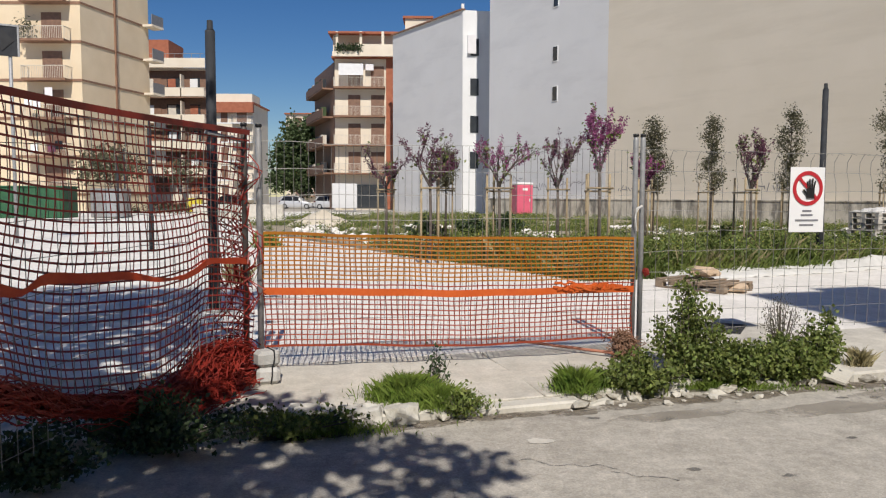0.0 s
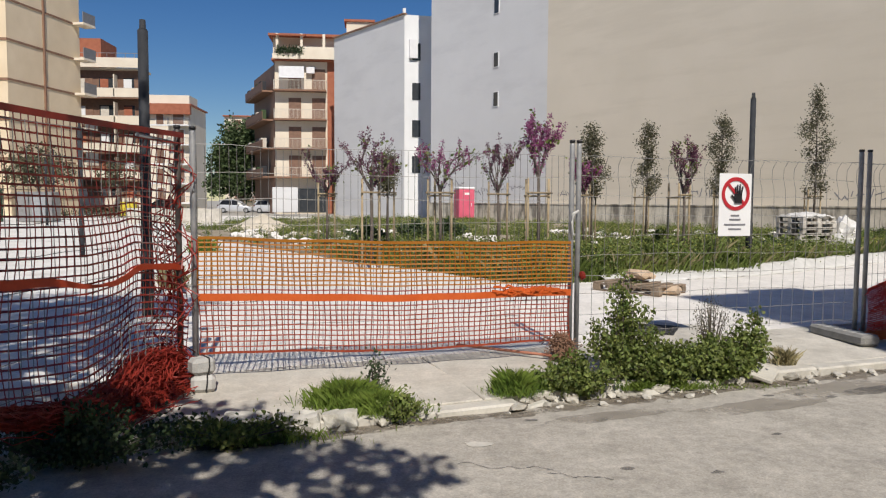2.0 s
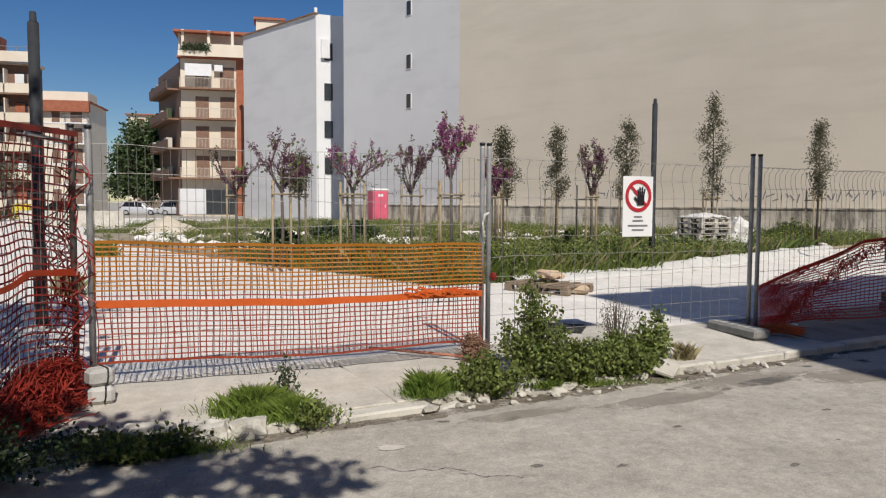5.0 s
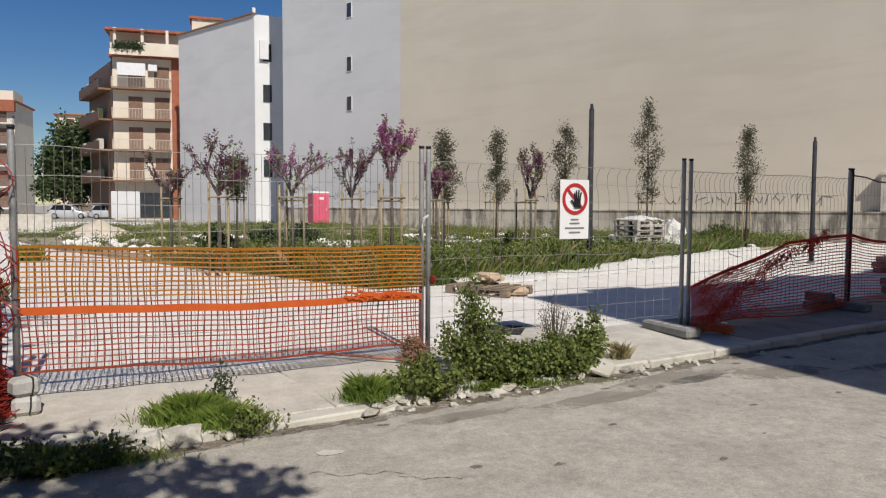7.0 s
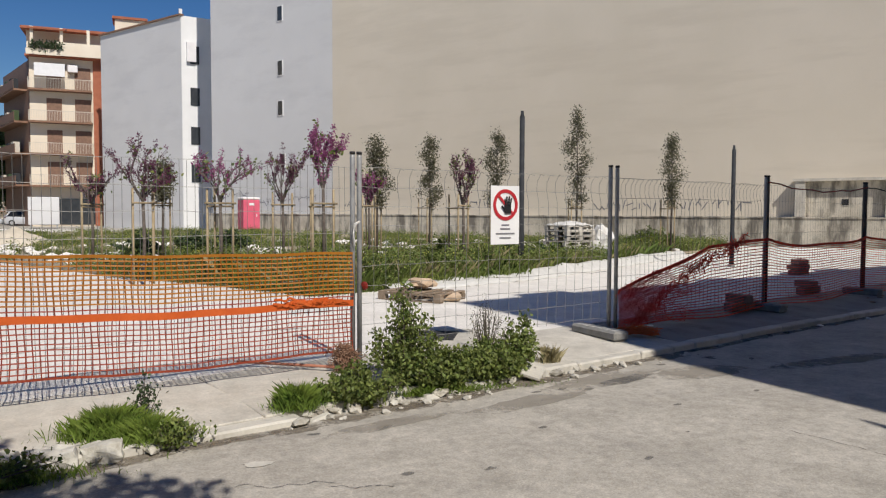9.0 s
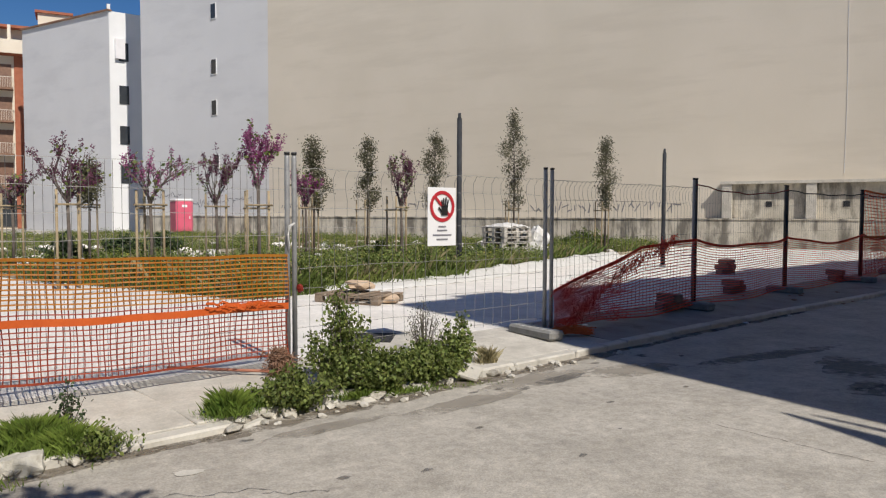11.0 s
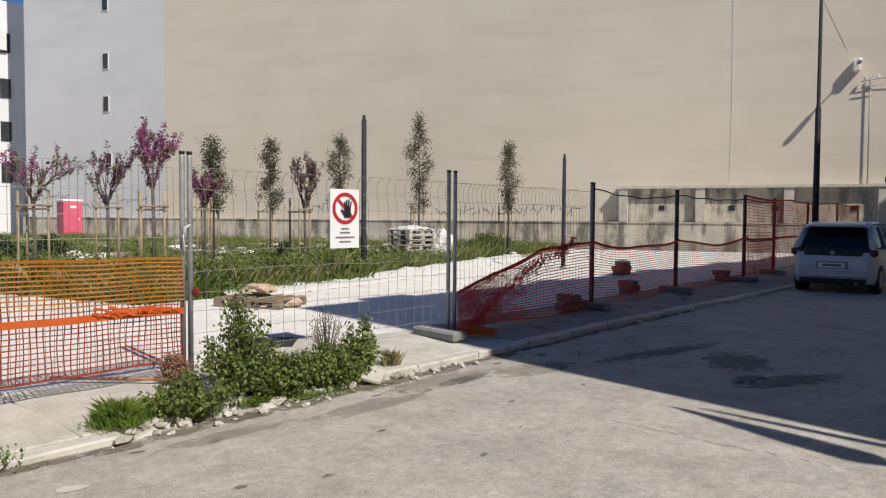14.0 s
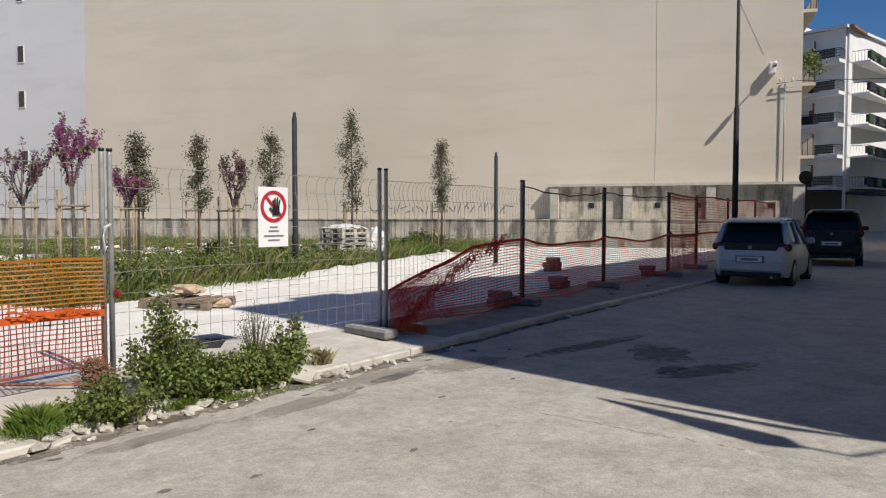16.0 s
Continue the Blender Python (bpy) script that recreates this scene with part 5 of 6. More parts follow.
def judas_tree(x, y, top, label, seed, bloom, width=1.0, fork=1.62, green=0.10, z=0.2, full=0.85):
    rng = random.Random(seed)
    ob = thing("young_tree", pose(x, y, z), label, "tree", "flowering young trees")
    bm, tips = bmesh.new(), []
    tube(bm, [(0, 0, 0), (0.02, 0.01, fork * 0.5), (0.0, 0.0, fork)], [0.04, 0.034, 0.03], 7)
    n = 6
    span = top - z - fork
    for k in range(n):
        a = k * math.tau / n + rng.uniform(-0.3, 0.3)
        branch(bm, (0, 0, fork - 0.06 * (k % 3)), (0.55 * width * math.cos(a), 0.55 * width * math.sin(a), 0.8), span * rng.uniform(0.42, 0.66), 0.027, 2, rng, tips, 0.5 * width)
    hi = max(t.z for t, _ in tips)
    wide = sorted(max(abs(t.x), abs(t.y)) for t, _ in tips)[int(len(tips) * 0.86)]
    kz, kx = span / (hi - fork), 0.55 * width / wide
    for t in [q for q, _ in tips] + [v.co for v in bm.verts]:
        if t.z > fork:
            t.z = fork + (t.z - fork) * kz
            f = min(1.0, (t.z - fork) / 0.25)
            t.x *= 1 + (kx - 1) * f
            t.y *= 1 + (kx - 1) * f
    part("trunk", bm, BARK, ob)
    V, F, V2, F2 = [], [], [], []
    for t, d in tips:
        if rng.random() < (full if bloom is BLOSSOM else 0.62):
            leaves(V, F, t, 15, (0.022, 0.022, 0.036), 0.045, rng)
        if rng.random() < green:
            leaves(V2, F2, t, 5, (0.07, 0.07, 0.06), 0.09, rng)
    from_lists("blossom", V, F, bloom, ob)
    if V2:
        from_lists("leaves", V2, F2, LEAF_BUSH, ob)
    return ob


def evergreen(x, y, top, radius, label, seed, clear=1.62, z=0.2, count=2600):
    rng = random.Random(seed)
    ob = thing("young_tree", pose(x, y, z), label, "tree", "young evergreen trees")
    h = top - z
    bm = tube(bmesh.new(), [(0, 0, 0), (0.02, 0, h * 0.5), (0, 0.02, h * 0.95)], [0.04, 0.03, 0.008], 7)
    V, F = [], []
    for k in range(34):
        f = k / 33
        zz = clear + (h - clear) * f
        rr = radius * (0.75 + 0.4 * math.sin(f * 9 + seed)) * (1 - 0.75 * max(0, f - 0.55) / 0.45) * (0.55 + 0.45 * min(1, f * 5))
        a = rng.uniform(0, math.tau)
        e = Vector((rr * math.cos(a), rr * math.sin(a), zz + rng.uniform(0, 0.2)))
        tube(bm, [(0, 0, zz - 0.12), e * 1.0], [0.012, 0.005], 4, False)
        for q in (0.45, 0.8, 1.0):
            leaves(V, F, (e.x * q, e.y * q, zz + (e.z - zz) * q), count // 75, (0.10, 0.10, 0.11), 0.066, rng)
    part("trunk", bm, BARK, ob)
    from_lists("crown", V, F, LEAF_OLIVE, ob)
    return ob


def stakes(x, y, h, turn, gap=0.5, z=0.15, n=3):
    ob = thing("tree_stakes", pose(x, y, z, 0, 0, turn), "pale round timber tree stakes with crossbars", "stake", "tree stakes")
    feet = [(-gap / 2, 0), (gap / 2, 0), (0, gap * 0.8)][:n]
    for fx, fy in feet:
        part("stake", tube(bmesh.new(), [(fx, fy, -0.1), (fx, fy, h)], 0.025, 8), WOOD, ob)
    hb = h - 0.28
    part("crossbar", tube(bmesh.new(), [(-gap / 2 - 0.06, -0.04, hb), (gap / 2 + 0.06, -0.04, hb)], 0.02, 7), WOOD, ob)
    if n > 2:
        for fx in (-gap / 2, gap / 2):
            part("crossbar", tube(bmesh.new(), [(fx, -0.05, hb - 0.06), (0, gap * 0.8 + 0.05, hb - 0.06)], 0.02, 7), WOOD, ob)


JUDAS = [  # x, y, top, bloom, width, seed
    (-1.53, 19.7, 2.85, BLOSSOM_DARK, 0.85, 21), (-0.28, 15.6, 3.05, BLOSSOM_DARK, 0.95, 22), (1.14, 15.15, 2.85, BLOSSOM, 0.95, 23),
    (2.72, 17.6, 3.05, BLOSSOM_DARK, 0.75, 24), (3.01, 14.3, 3.3, BLOSSOM, 0.64, 25), (5.27, 19.3, 2.75, BLOSSOM, 0.7, 26), (6.99, 16.8, 3.1, BLOSSOM_DARK, 0.8, 27),
]
for x, y, top, bl, w, s in JUDAS:
    judas_tree(x, y, top, "young Judas tree in magenta bloom tied to stakes" if bl is BLOSSOM else "young Judas tree with dusky purple blossom", s, bl, w, fork=1.92 if s == 25 else 1.62, full=0.36 if s == 23 else 0.85)
    stakes(x, y, 1.85, 10 + s * 7 % 40, 0.5, n=3 if s % 2 else 2)
EVER = [(6.27, 22.1, 3.65, 0.42, 31), (8.86, 24.5, 4.0, 0.38, 32), (11.23, 24.0, 4.25, 0.45, 33), (13.73, 22.7, 4.95, 0.50, 34), (17.0, 21.7, 4.15, 0.46, 35), (0.06, 21.0, 2.7, 0.3, 36)]
for x, y, top, r, s in EVER:
    evergreen(x, y, top, r, "slender young olive-green evergreen tree tied to stakes", s)
    stakes(x, y, 1.9, s * 11 % 60, 0.5)


def big_tree(x, y, blobs, label, seed, n, size, trunk_r=0.16, mat=LEAF_DARK):
    rng = random.Random(seed)
    ob = thing("tree", pose(x, y, 0), label, "tree")
    bm = bmesh.new()
    V, F = [], []
    z0 = min(b[2] - b[3] for b in blobs)
    tube(bm, [(0, 0, 0), (0.05, 0, z0 * 0.6), (0, 0, z0 + 0.4)], [trunk_r, trunk_r * 0.8, trunk_r * 0.7], 9)
    for bx, by, bz, r in blobs:
        c = Vector((bx - x, by - y, bz))
        tube(bm, [(0, 0, z0 + 0.2), c * 0.5 + Vector((0, 0, z0 * 0.5)), c], [trunk_r * 0.6, trunk_r * 0.35, 0.03], 6, False)
        for k in range(int(n * (r / 1.5) ** 2)):
            d = Vector((rng.gauss(0, 1), rng.gauss(0, 1), rng.gauss(0, 0.8))).normalized() * r * rng.uniform(0.45, 1.0)
            leaves(V, F, c + d, 9, (r * 0.09,) * 3, size, rng)
    part("trunk", bm, BARK, ob)
    from_lists("crown", V, F, mat, ob)
    return ob


# trees round the far car park
big_tree(-18.8, 99, [(-20.2, 99, 6.8, 2.9), (-17.4, 99, 7.2, 2.9), (-18.7, 98, 9.8, 2.6), (-18.5, 99, 4, 2.8), (-21.2, 99, 4, 2.4), (-16.2, 98, 5, 2.4)], "dark green dense tree by the parked cars", 41, 90, 0.42, 0.3, LEAF_TREE)
big_tree(-27, 60, [(-27, 60, 4.4, 1.7), (-25.6, 60, 3.6, 1.4), (-28.4, 60, 3.6, 1.5)], "thin brownish street tree before the houses", 42, 80, 0.25, 0.12, LEAF_OLIVE)
big_tree(-21.5, 62, [(-21.5, 62, 3.8, 1.3), (-22.5, 62, 3.2, 1.0)], "thin brownish street tree before the houses", 43, 70, 0.25, 0.12, LEAF_OLIVE)
# street tree behind the viewpoint, whose shade falls on the kerb and the side net
big_tree(-3.0, -2.6, [(-2.2, 0.2, 5.0, 1.3), (-2.9, 0.1, 4.7, 1.4), (-2.6, 1.6, 6.4, 1.4), (-3.9, 0.6, 5.4, 1.6), (-0.6, -0.2, 4.9, 0.8), (0.2, -0.9, 5.1, 0.75), (-1.4, -0.6, 4.5, 1.1), (-2.5, -0.9, 4.2, 1.2), (-4.2, 2.2, 7.8, 1.7), (-2.6, 2.9, 7.9, 1.2), (-5.6, 2.4, 7.4, 1.5)], "leafy street tree beside the road", 44, 290, 0.17)

# ---------------------------------------------------------------- weeds and grass
def blades(name, pts, hgt, wid, mat, label, seed, lean=0.35):
    r = random.Random(seed)
    V, F = [], []
    for x, y, z, s in pts:
        a = r.uniform(0, math.tau)
        h = hgt * s * r.uniform(0.5, 1.25)
        w = wid * r.uniform(0.6, 1.3)
        dx, dy = math.cos(a) * w / 2, math.sin(a) * w / 2
        lx, ly = r.gauss(0, lean) * h, r.gauss(0, lean) * h
        i = len(V)
        V += [(x - dx, y - dy, z), (x + dx, y + dy, z), (x + lx * 0.4 + dx * 0.7, y + ly * 0.4 + dy * 0.7, z + h * 0.6), (x + lx, y + ly, z + h)]
        F += [(i, i + 1, i + 2), (i, i + 2, i + 3)]
    return tagged(from_lists(name, V, F, mat), label, "grass", kind="stuff")


rb = random.Random(50)
green_pts, dry_pts, petal_pts, yel_pts, weed_pts = [], [], [], [], []
while len(green_pts) < 80000:
    x, y = rb.uniform(-9, 24), 12.4 + 44 * rb.random() ** 2.0
    if not inside(x, y):
        continue
    d = noise.noise(Vector((x * 0.45, y * 0.45, 3))) + 0.5 * noise.noise(Vector((x * 1.7, y * 1.7, 7)))
    back = min(1.0, max(0.0, (y - 15.0 - 0.35 * max(0.0, x - 4)) / 5.0))      # shorter and thinner away from the edge
    if d < -0.2 + 0.28 * back and back > 0.1:
        continue
    s = (0.70 + 0.9 * max(0, d) + 0.4 * max(0, noise.noise(Vector((x * 3.1, y * 3.1, 5))))) * (1.25 - 0.75 * back)
    if rb.random() < 0.20 + 0.5 * (d < -0.05):
        dry_pts.append((x, y, 0.19, s))
    green_pts.append((x, y, 0.19, s))
    if rb.random() < 0.005:
        petal_pts.append((x, y, 0.2 + 0.33 * s))
    if rb.random() < 0.045 and d > 0.1:
        yel_pts.append((x, y, 0.2 + 0.36 * s))
    if rb.random() < 0.035 + 0.05 * (1 - back):
        weed_pts.append((x, y, s))
for (ax, ay), (bx, by) in (((-1.2, 18.2), (1.3, 14.7)), ((1.3, 14.7), (2.5, 12.6)), ((2.5, 12.6), (3.9, 13.1)), ((3.9, 13.1), (5.9, 13.9)), ((5.9, 13.9), (7.6, 14.7))):
    for k in range(700):
        f = rb.random()
        green_pts.append((ax + (bx - ax) * f + rb.gauss(-0.02, 0.09), ay + (by - ay) * f + rb.gauss(-0.02, 0.07), 0.11, rb.uniform(0.5, 1.0)))
blades("meadow_grass", green_pts, 0.33, 0.0125, GRASS, "tall green grass and weeds filling the bed", 51)
blades("dry_grass", dry_pts, 0.36, 0.02, GRASS_DRY, "dry straw-coloured stems among the grass", 52)
for nm, pts, mat, lab in (("white_flowers", petal_pts, PETAL, "small white wild flowers in the grass"), ("yellow_flowers", yel_pts, YELLOW_FLOWER, "small yellow wild flowers in the grass")):
    V, F = [], []
    for p in pts:
        leaves(V, F, p, 3, (0.03, 0.03, 0.03), 0.03, rb)
    tagged(from_lists(nm, V, F, mat), lab, "flowers", kind="stuff")
V, F = [], []
for x, y, s in weed_pts:
    leaves(V, F, (x, y, 0.28 + 0.16 * s), 26, (0.13, 0.13, 0.05 + 0.09 * s), 0.06, rb)
tagged(from_lists("broadleaf_weeds", V, F, LEAF_BUSH), "green broad-leaved weeds among the grass", "weeds", kind="stuff")
# loose white stones in the bed
V, F = [], []
for k in range(900):
    x, y = rb.uniform(-6, 17), rb.uniform(16.0, 32)
    if not inside(x, y) or noise.noise(Vector((x * 0.45, y * 0.45, 3))) > 0.0 or noise.noise(Vector((x * 0.3, y * 0.3, 11))) < -0.05:
        continue
    bm = lump(rb.uniform(0.07, 0.26), rb, 0.5)
    i = len(V)
    V += [tuple(v.co + Vector((x, y, 0.28))) for v in bm.verts]
    F += [tuple(v.index + i for v in f.verts) for f in bm.faces]
    bm.free()
tagged(from_lists("white_stones", V, F, PAVING), "loose white broken stones lying in the grass", "stones", kind="stuff")


def bush(x, y, h, r, label, seed, n, size, mat=LEAF_BUSH, z=0.06, stems=26, tall=0.5):
    rng = random.Random(seed)
    ob = thing("weed_bush", pose(x, y, z), label, "bush", "weeds by the kerb")
    bm = bmesh.new()
    V, F = [], []
    for k in range(stems):
        a, q = rng.uniform(0, math.tau), rng.random() ** 0.7
        hh_ = h * (1 - tall * q) * rng.uniform(0.65, 1.0)
        e = Vector((r * q * math.cos(a), r[1] * q * math.sin(a) if isinstance(r, tuple) else r * q * math.sin(a), hh_)) if not isinstance(r, tuple) else Vector((r[0] * q * math.cos(a), r[1] * q * math.sin(a), hh_))
        mid = Vector((e.x * 0.6, e.y * 0.6, e.z * 0.5))
        tube(bm, [(e.x * 0.2, e.y * 0.2, 0), mid, e], [0.006, 0.004, 0.002], 4, False)
        for f in range(7):
            t = 0.12 + 0.88 * f / 6
            c = mid.lerp(e, (t - 0.5) * 2) if t > 0.5 else Vector((e.x * 0.2, e.y * 0.2, 0)).lerp(mid, t * 2)
            leaves(V, F, c, n, (0.035, 0.035, 0.03), size, rng, 0.5)
    part("stalk", bm, BARK, ob)
    from_lists("foliage", V, F, mat, ob)
    return ob


for bx, by, bhh, sd in ((0.9, 23.5, 0.9, 81), (-0.6, 22.6, 0.8, 82), (2.2, 25.5, 0.85, 83), (8.4, 17.2, 0.7, 84), (9.2, 16.9, 0.6, 85)):
    bush(bx, by, bhh, (0.6, 0.5), "dark leafy shrub among the grass of the bed", sd, 9, 0.10, LEAF_DARK, z=0.2, stems=26)
for bx, by, bhh, sd in ((17.4, 23.6, 0.95, 86), (16.2, 22.4, 0.8, 87), (18.6, 24.3, 0.85, 88), (5.2, 14.2, 0.55, 89), (6.6, 14.9, 0.5, 90), (3.6, 13.7, 0.5, 92), (9.6, 16.9, 0.6, 93), (7.1, 18.3, 0.75, 94), (12.8, 19.2, 0.7, 95)):
    bush(bx, by, bhh, (0.75, 0.5), "tall yellow-green weed clump at the edge of the bed", sd, 10, 0.075, GRASS, z=0.2, stems=34)
bush(2.05, 6.03, 1.04, (0.37, 0.28), "tall leafy green mallow bush growing from the broken kerb", 61, 12, 0.038, stems=64, tall=0.78)
bush(1.55, 5.66, 0.34, (0.36, 0.20), "low leafy weeds along the broken kerb", 62, 12, 0.040, stems=34)
bush(2.35, 5.88, 0.40, (0.46, 0.20), "low green weeds at the foot of the mallow bush", 60, 13, 0.041, stems=52)
bush(2.82, 6.04, 0.36, (0.42, 0.22), "leafy green weeds along the broken kerb", 63, 13, 0.042, stems=48)
bush(3.12, 6.12, 0.5, (0.24, 0.18), "leafy green weeds with upright stems by the kerb", 64, 12, 0.042, stems=26)
bush(3.42, 6.45, 0.62, (0.10, 0.10), "single upright leafy weed by the pavement", 65, 8, 0.042, stems=10)
bush(3.22, 6.95, 0.66, (0.30, 0.20), "dry grey-green weed with bare stems", 66, 9, 0.017, LEAF_OLIVE, stems=30, tall=0.4)
# dark leaf colour on the next two adds to the tree's shade
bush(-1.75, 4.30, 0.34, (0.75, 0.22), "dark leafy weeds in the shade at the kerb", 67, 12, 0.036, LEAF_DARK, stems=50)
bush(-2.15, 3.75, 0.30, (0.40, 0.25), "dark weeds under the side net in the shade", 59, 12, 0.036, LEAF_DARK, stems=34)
bush(-0.95, 4.60, 0.18, (0.5, 0.15), "low leafy weeds over the kerb", 68, 7, 0.035, stems=30)
bush(0.12, 5.02, 0.20, (0.22, 0.12), "dark-stemmed weed hanging over the kerb", 69, 5, 0.034, LEAF_BUSH, stems=14)
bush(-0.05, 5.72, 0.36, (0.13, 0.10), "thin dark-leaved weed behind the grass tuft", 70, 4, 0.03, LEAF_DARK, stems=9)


def tuft(cx, cy, rx, ry, n, h, seed, label, mat=LAWN, z=0.075, w=0.009):
    r = random.Random(seed)
    pts = []
    for k in range(n):
        a, q = r.uniform(0, math.tau), abs(r.gauss(0, 0.55))
        pts.append((cx + rx * q * math.cos(a), cy + ry * q * math.sin(a), z, max(0.35, 1.1 - 0.5 * q)))
    ob = blades("grass_tuft", pts, h, w, mat, label, seed + 1, 0.38)
    ob["kind"] = "stuff"
    return ob


tuft(-0.25, 5.33, 0.31, 0.22, 3600, 0.15, 71, "thick bright green grass tuft on the pavement edge", w=0.007)
tuft(-0.02, 5.12, 0.28, 0.13, 2600, 0.13, 72, "green grass hanging over the kerb", z=0.07, w=0.007)
tuft(-0.9, 4.68, 0.6, 0.10, 2200, 0.10, 73, "low grass along the kerb joint", z=0.02, w=0.006)
tuft(1.02, 5.55, 0.17, 0.14, 2600, 0.15, 75, "feathery green weeds on the pavement edge", w=0.0042)
tuft(1.28, 5.72, 0.15, 0.12, 1500, 0.11, 76, "feathery green weeds beside the bush", w=0.0042)
tuft(2.2, 5.80, 1.1, 0.06, 1500, 0.07, 74, "low grass in the broken kerb joint", z=0.02, w=0.006)
tuft(3.68, 6.42, 0.11, 0.09, 420, 0.14, 77, "small dry tuft on the pavement", GRASS_DRY)
tuft(-4.9, 20.5, 0.35, 0.3, 500, 0.4, 79, "small weed clump on the white paving", z=0.11, w=0.02)
tuft(-3.4, 12.2, 0.25, 0.25, 300, 0.35, 80, "small dry weed on the white paving", GRASS_DRY, w=0.015)
# ragged white sheeting along the bed's edge
V, F = [], []
edge = [Vector((3.9, 12.95, 0)), Vector((5.9, 13.75, 0)), Vector((7.6, 14.5, 0)), Vector((11.6, 17.2, 0)), Vector((16.5, 20.4, 0))]
steps = 90
for i in range(steps + 1):
    f = i / steps * (len(edge) - 1)
    k = min(int(f), len(edge) - 2)
    p = edge[k].lerp(edge[k + 1], f - k)
    hgt = 0.10 + 0.10 * max(0, noise.noise(Vector((i * 0.23, 2, 0)))) + (0.06 if f > 2 else 0)
    for j, (o, z) in enumerate(((-0.35, 0.125), (-0.15, 0.16), (0.0, 0.12 + hgt), (0.14, 0.13 + hgt), (0.3, 0.19))):
        V.append((p.x + 0.4 * -o + 0.05 * noise.noise(Vector((i * .5, j, 0))), p.y + o + 0.06 * noise.noise(Vector((i * .4, j, 4))), z + 0.03 * noise.noise(Vector((i * .7, j, 8)))))
for i in range(steps):
    for j in range(4):
        q = i * 5 + j
        F.append((q, q + 5, q + 6, q + 1))
sheet = from_lists("ground_sheeting", V, F, TARP, smooth=True)
sheet.modifiers.new("thickness", "SOLIDIFY").thickness = 0.01
tagged(sheet, "ragged white sheeting along the edge of the bed", "sheeting")

# ---------------------------------------------------------------- site clutter
def pallet(m, label, n_boards=7, mat=GREY_WOOD):
    ob = thing("pallet", m, label, "pallet", "pallets")
    for i in range(n_boards):
        part("board", B((-0.55 + 1.1 * i / (n_boards - 1), 0, 0.133), (0.11, 0.8, 0.022), None, 0.004), mat, ob)
    for y in (-0.35, 0, 0.35):
        part("stringer", B((0, y, 0.111), (1.2, 0.1, 0.02)), mat, ob)
        for x in (-0.54, 0, 0.54):
            part("block", B((x, y, 0.06), (0.14, 0.1, 0.08)), mat, ob)
        part("runner", B((0, y, 0.01), (1.2, 0.1, 0.02)), mat, ob)
    return ob


pallet(pose(4.10, 11.55, 0.115, 0, 0, -52), "weathered brown timber pallet lying on the white paving", 6, BROWN_WOOD)
sack = part("torn_sack", lump(0.25, random.Random(5), 0.36, 2), CARDBOARD)
sack.matrix_basis = pose(4.15, 11.65, 0.37, 0, 4, 20)
tagged(sack, "crumpled torn paper sack on the pallet", "sack")
sack = part("torn_sack", lump(0.22, random.Random(6), 0.35, 2), CARDBOARD)
sack.matrix_basis = pose(4.45, 11.15, 0.18, 0, 4, 70)
tagged(sack, "crumpled torn paper sack beside the pallet", "sack")
for i in range(7):
    pb = pallet(pose(10.75 + rb.uniform(-.03, .03), 18.1 + rb.uniform(-.03, .03), 0.2 + i * 0.145, 0, 0, 20 + rb.uniform(-3, 3)), "grey pallet in a stack among the weeds", 7, GREY_WOOD)
cover = bmesh.new()
bmesh.ops.create_grid(cover, x_segments=18, y_segments=14, size=0.5)
for v in cover.verts:
    e = max(abs(v.co.x), abs(v.co.y)) / 0.5
    v.co.x *= 1.15
    v.co.y *= 0.8
    v.co.z = -0.10 * e ** 3 + 0.06 * noise.noise(v.co * 4) + 0.03 * noise.noise(v.co * 11)
cv = part("sheeting_cover", cover, TARP)
cv.modifiers.new("thickness", "SOLIDIFY").thickness = 0.012
cv.matrix_basis = pose(10.75, 18.1, 1.305, 0, 0, 20)
tagged(cv, "crumpled pale sheeting lying over the stacked pallets", "sheeting")
bag = part("rubble_sack", lump(0.42, random.Random(9), 0.9, 3), TARP)
bag.matrix_basis = pose(11.75, 18.2, 0.68, 0, 0, 0) @ Matrix.Diagonal((1, 1, 1.35, 1))
tagged(bag, "bulging white rubble sack beside the stacked pallets", "sack")
bag = part("rubble_sack", lump(0.26, random.Random(10), 0.9, 3), TARP)
bag.matrix_basis = pose(9.95, 18.0, 0.38, 0, 0, 0)
tagged(bag, "white rubble sack slumped in the weeds", "sack")
# manhole
mh_ = thing("manhole_cover", pose(3.05, 8.05, 0.115, 0, 0, 62), "dark cast-iron manhole cover in the paving", "manhole cover")
part("frame", B((0, 0, 0), (0.62, 0.50, 0.012)), IRON, mh_)
part("lid", B((0, 0, 0.009), (0.56, 0.44, 0.012), None, 0.003), IRON, mh_)
collar = part("manhole_collar", B((0, 0, 0), (1.3, 0.95, 0.01)), CONCRETE)
collar.matrix_basis = pose(3.0, 7.95, 0.112, 0, 0, 62)
tagged(collar, "pale concrete collar round the manhole", "paving", kind="structure")
drain = part("drain_cover", B((0, 0, 0), (0.55, 0.14, 0.012)), IRON)
drain.matrix_basis = pose(8.7, 16.2, 0.118, 0, 0, 30)
tagged(drain, "narrow dark drain slot in the paving", "drain cover")


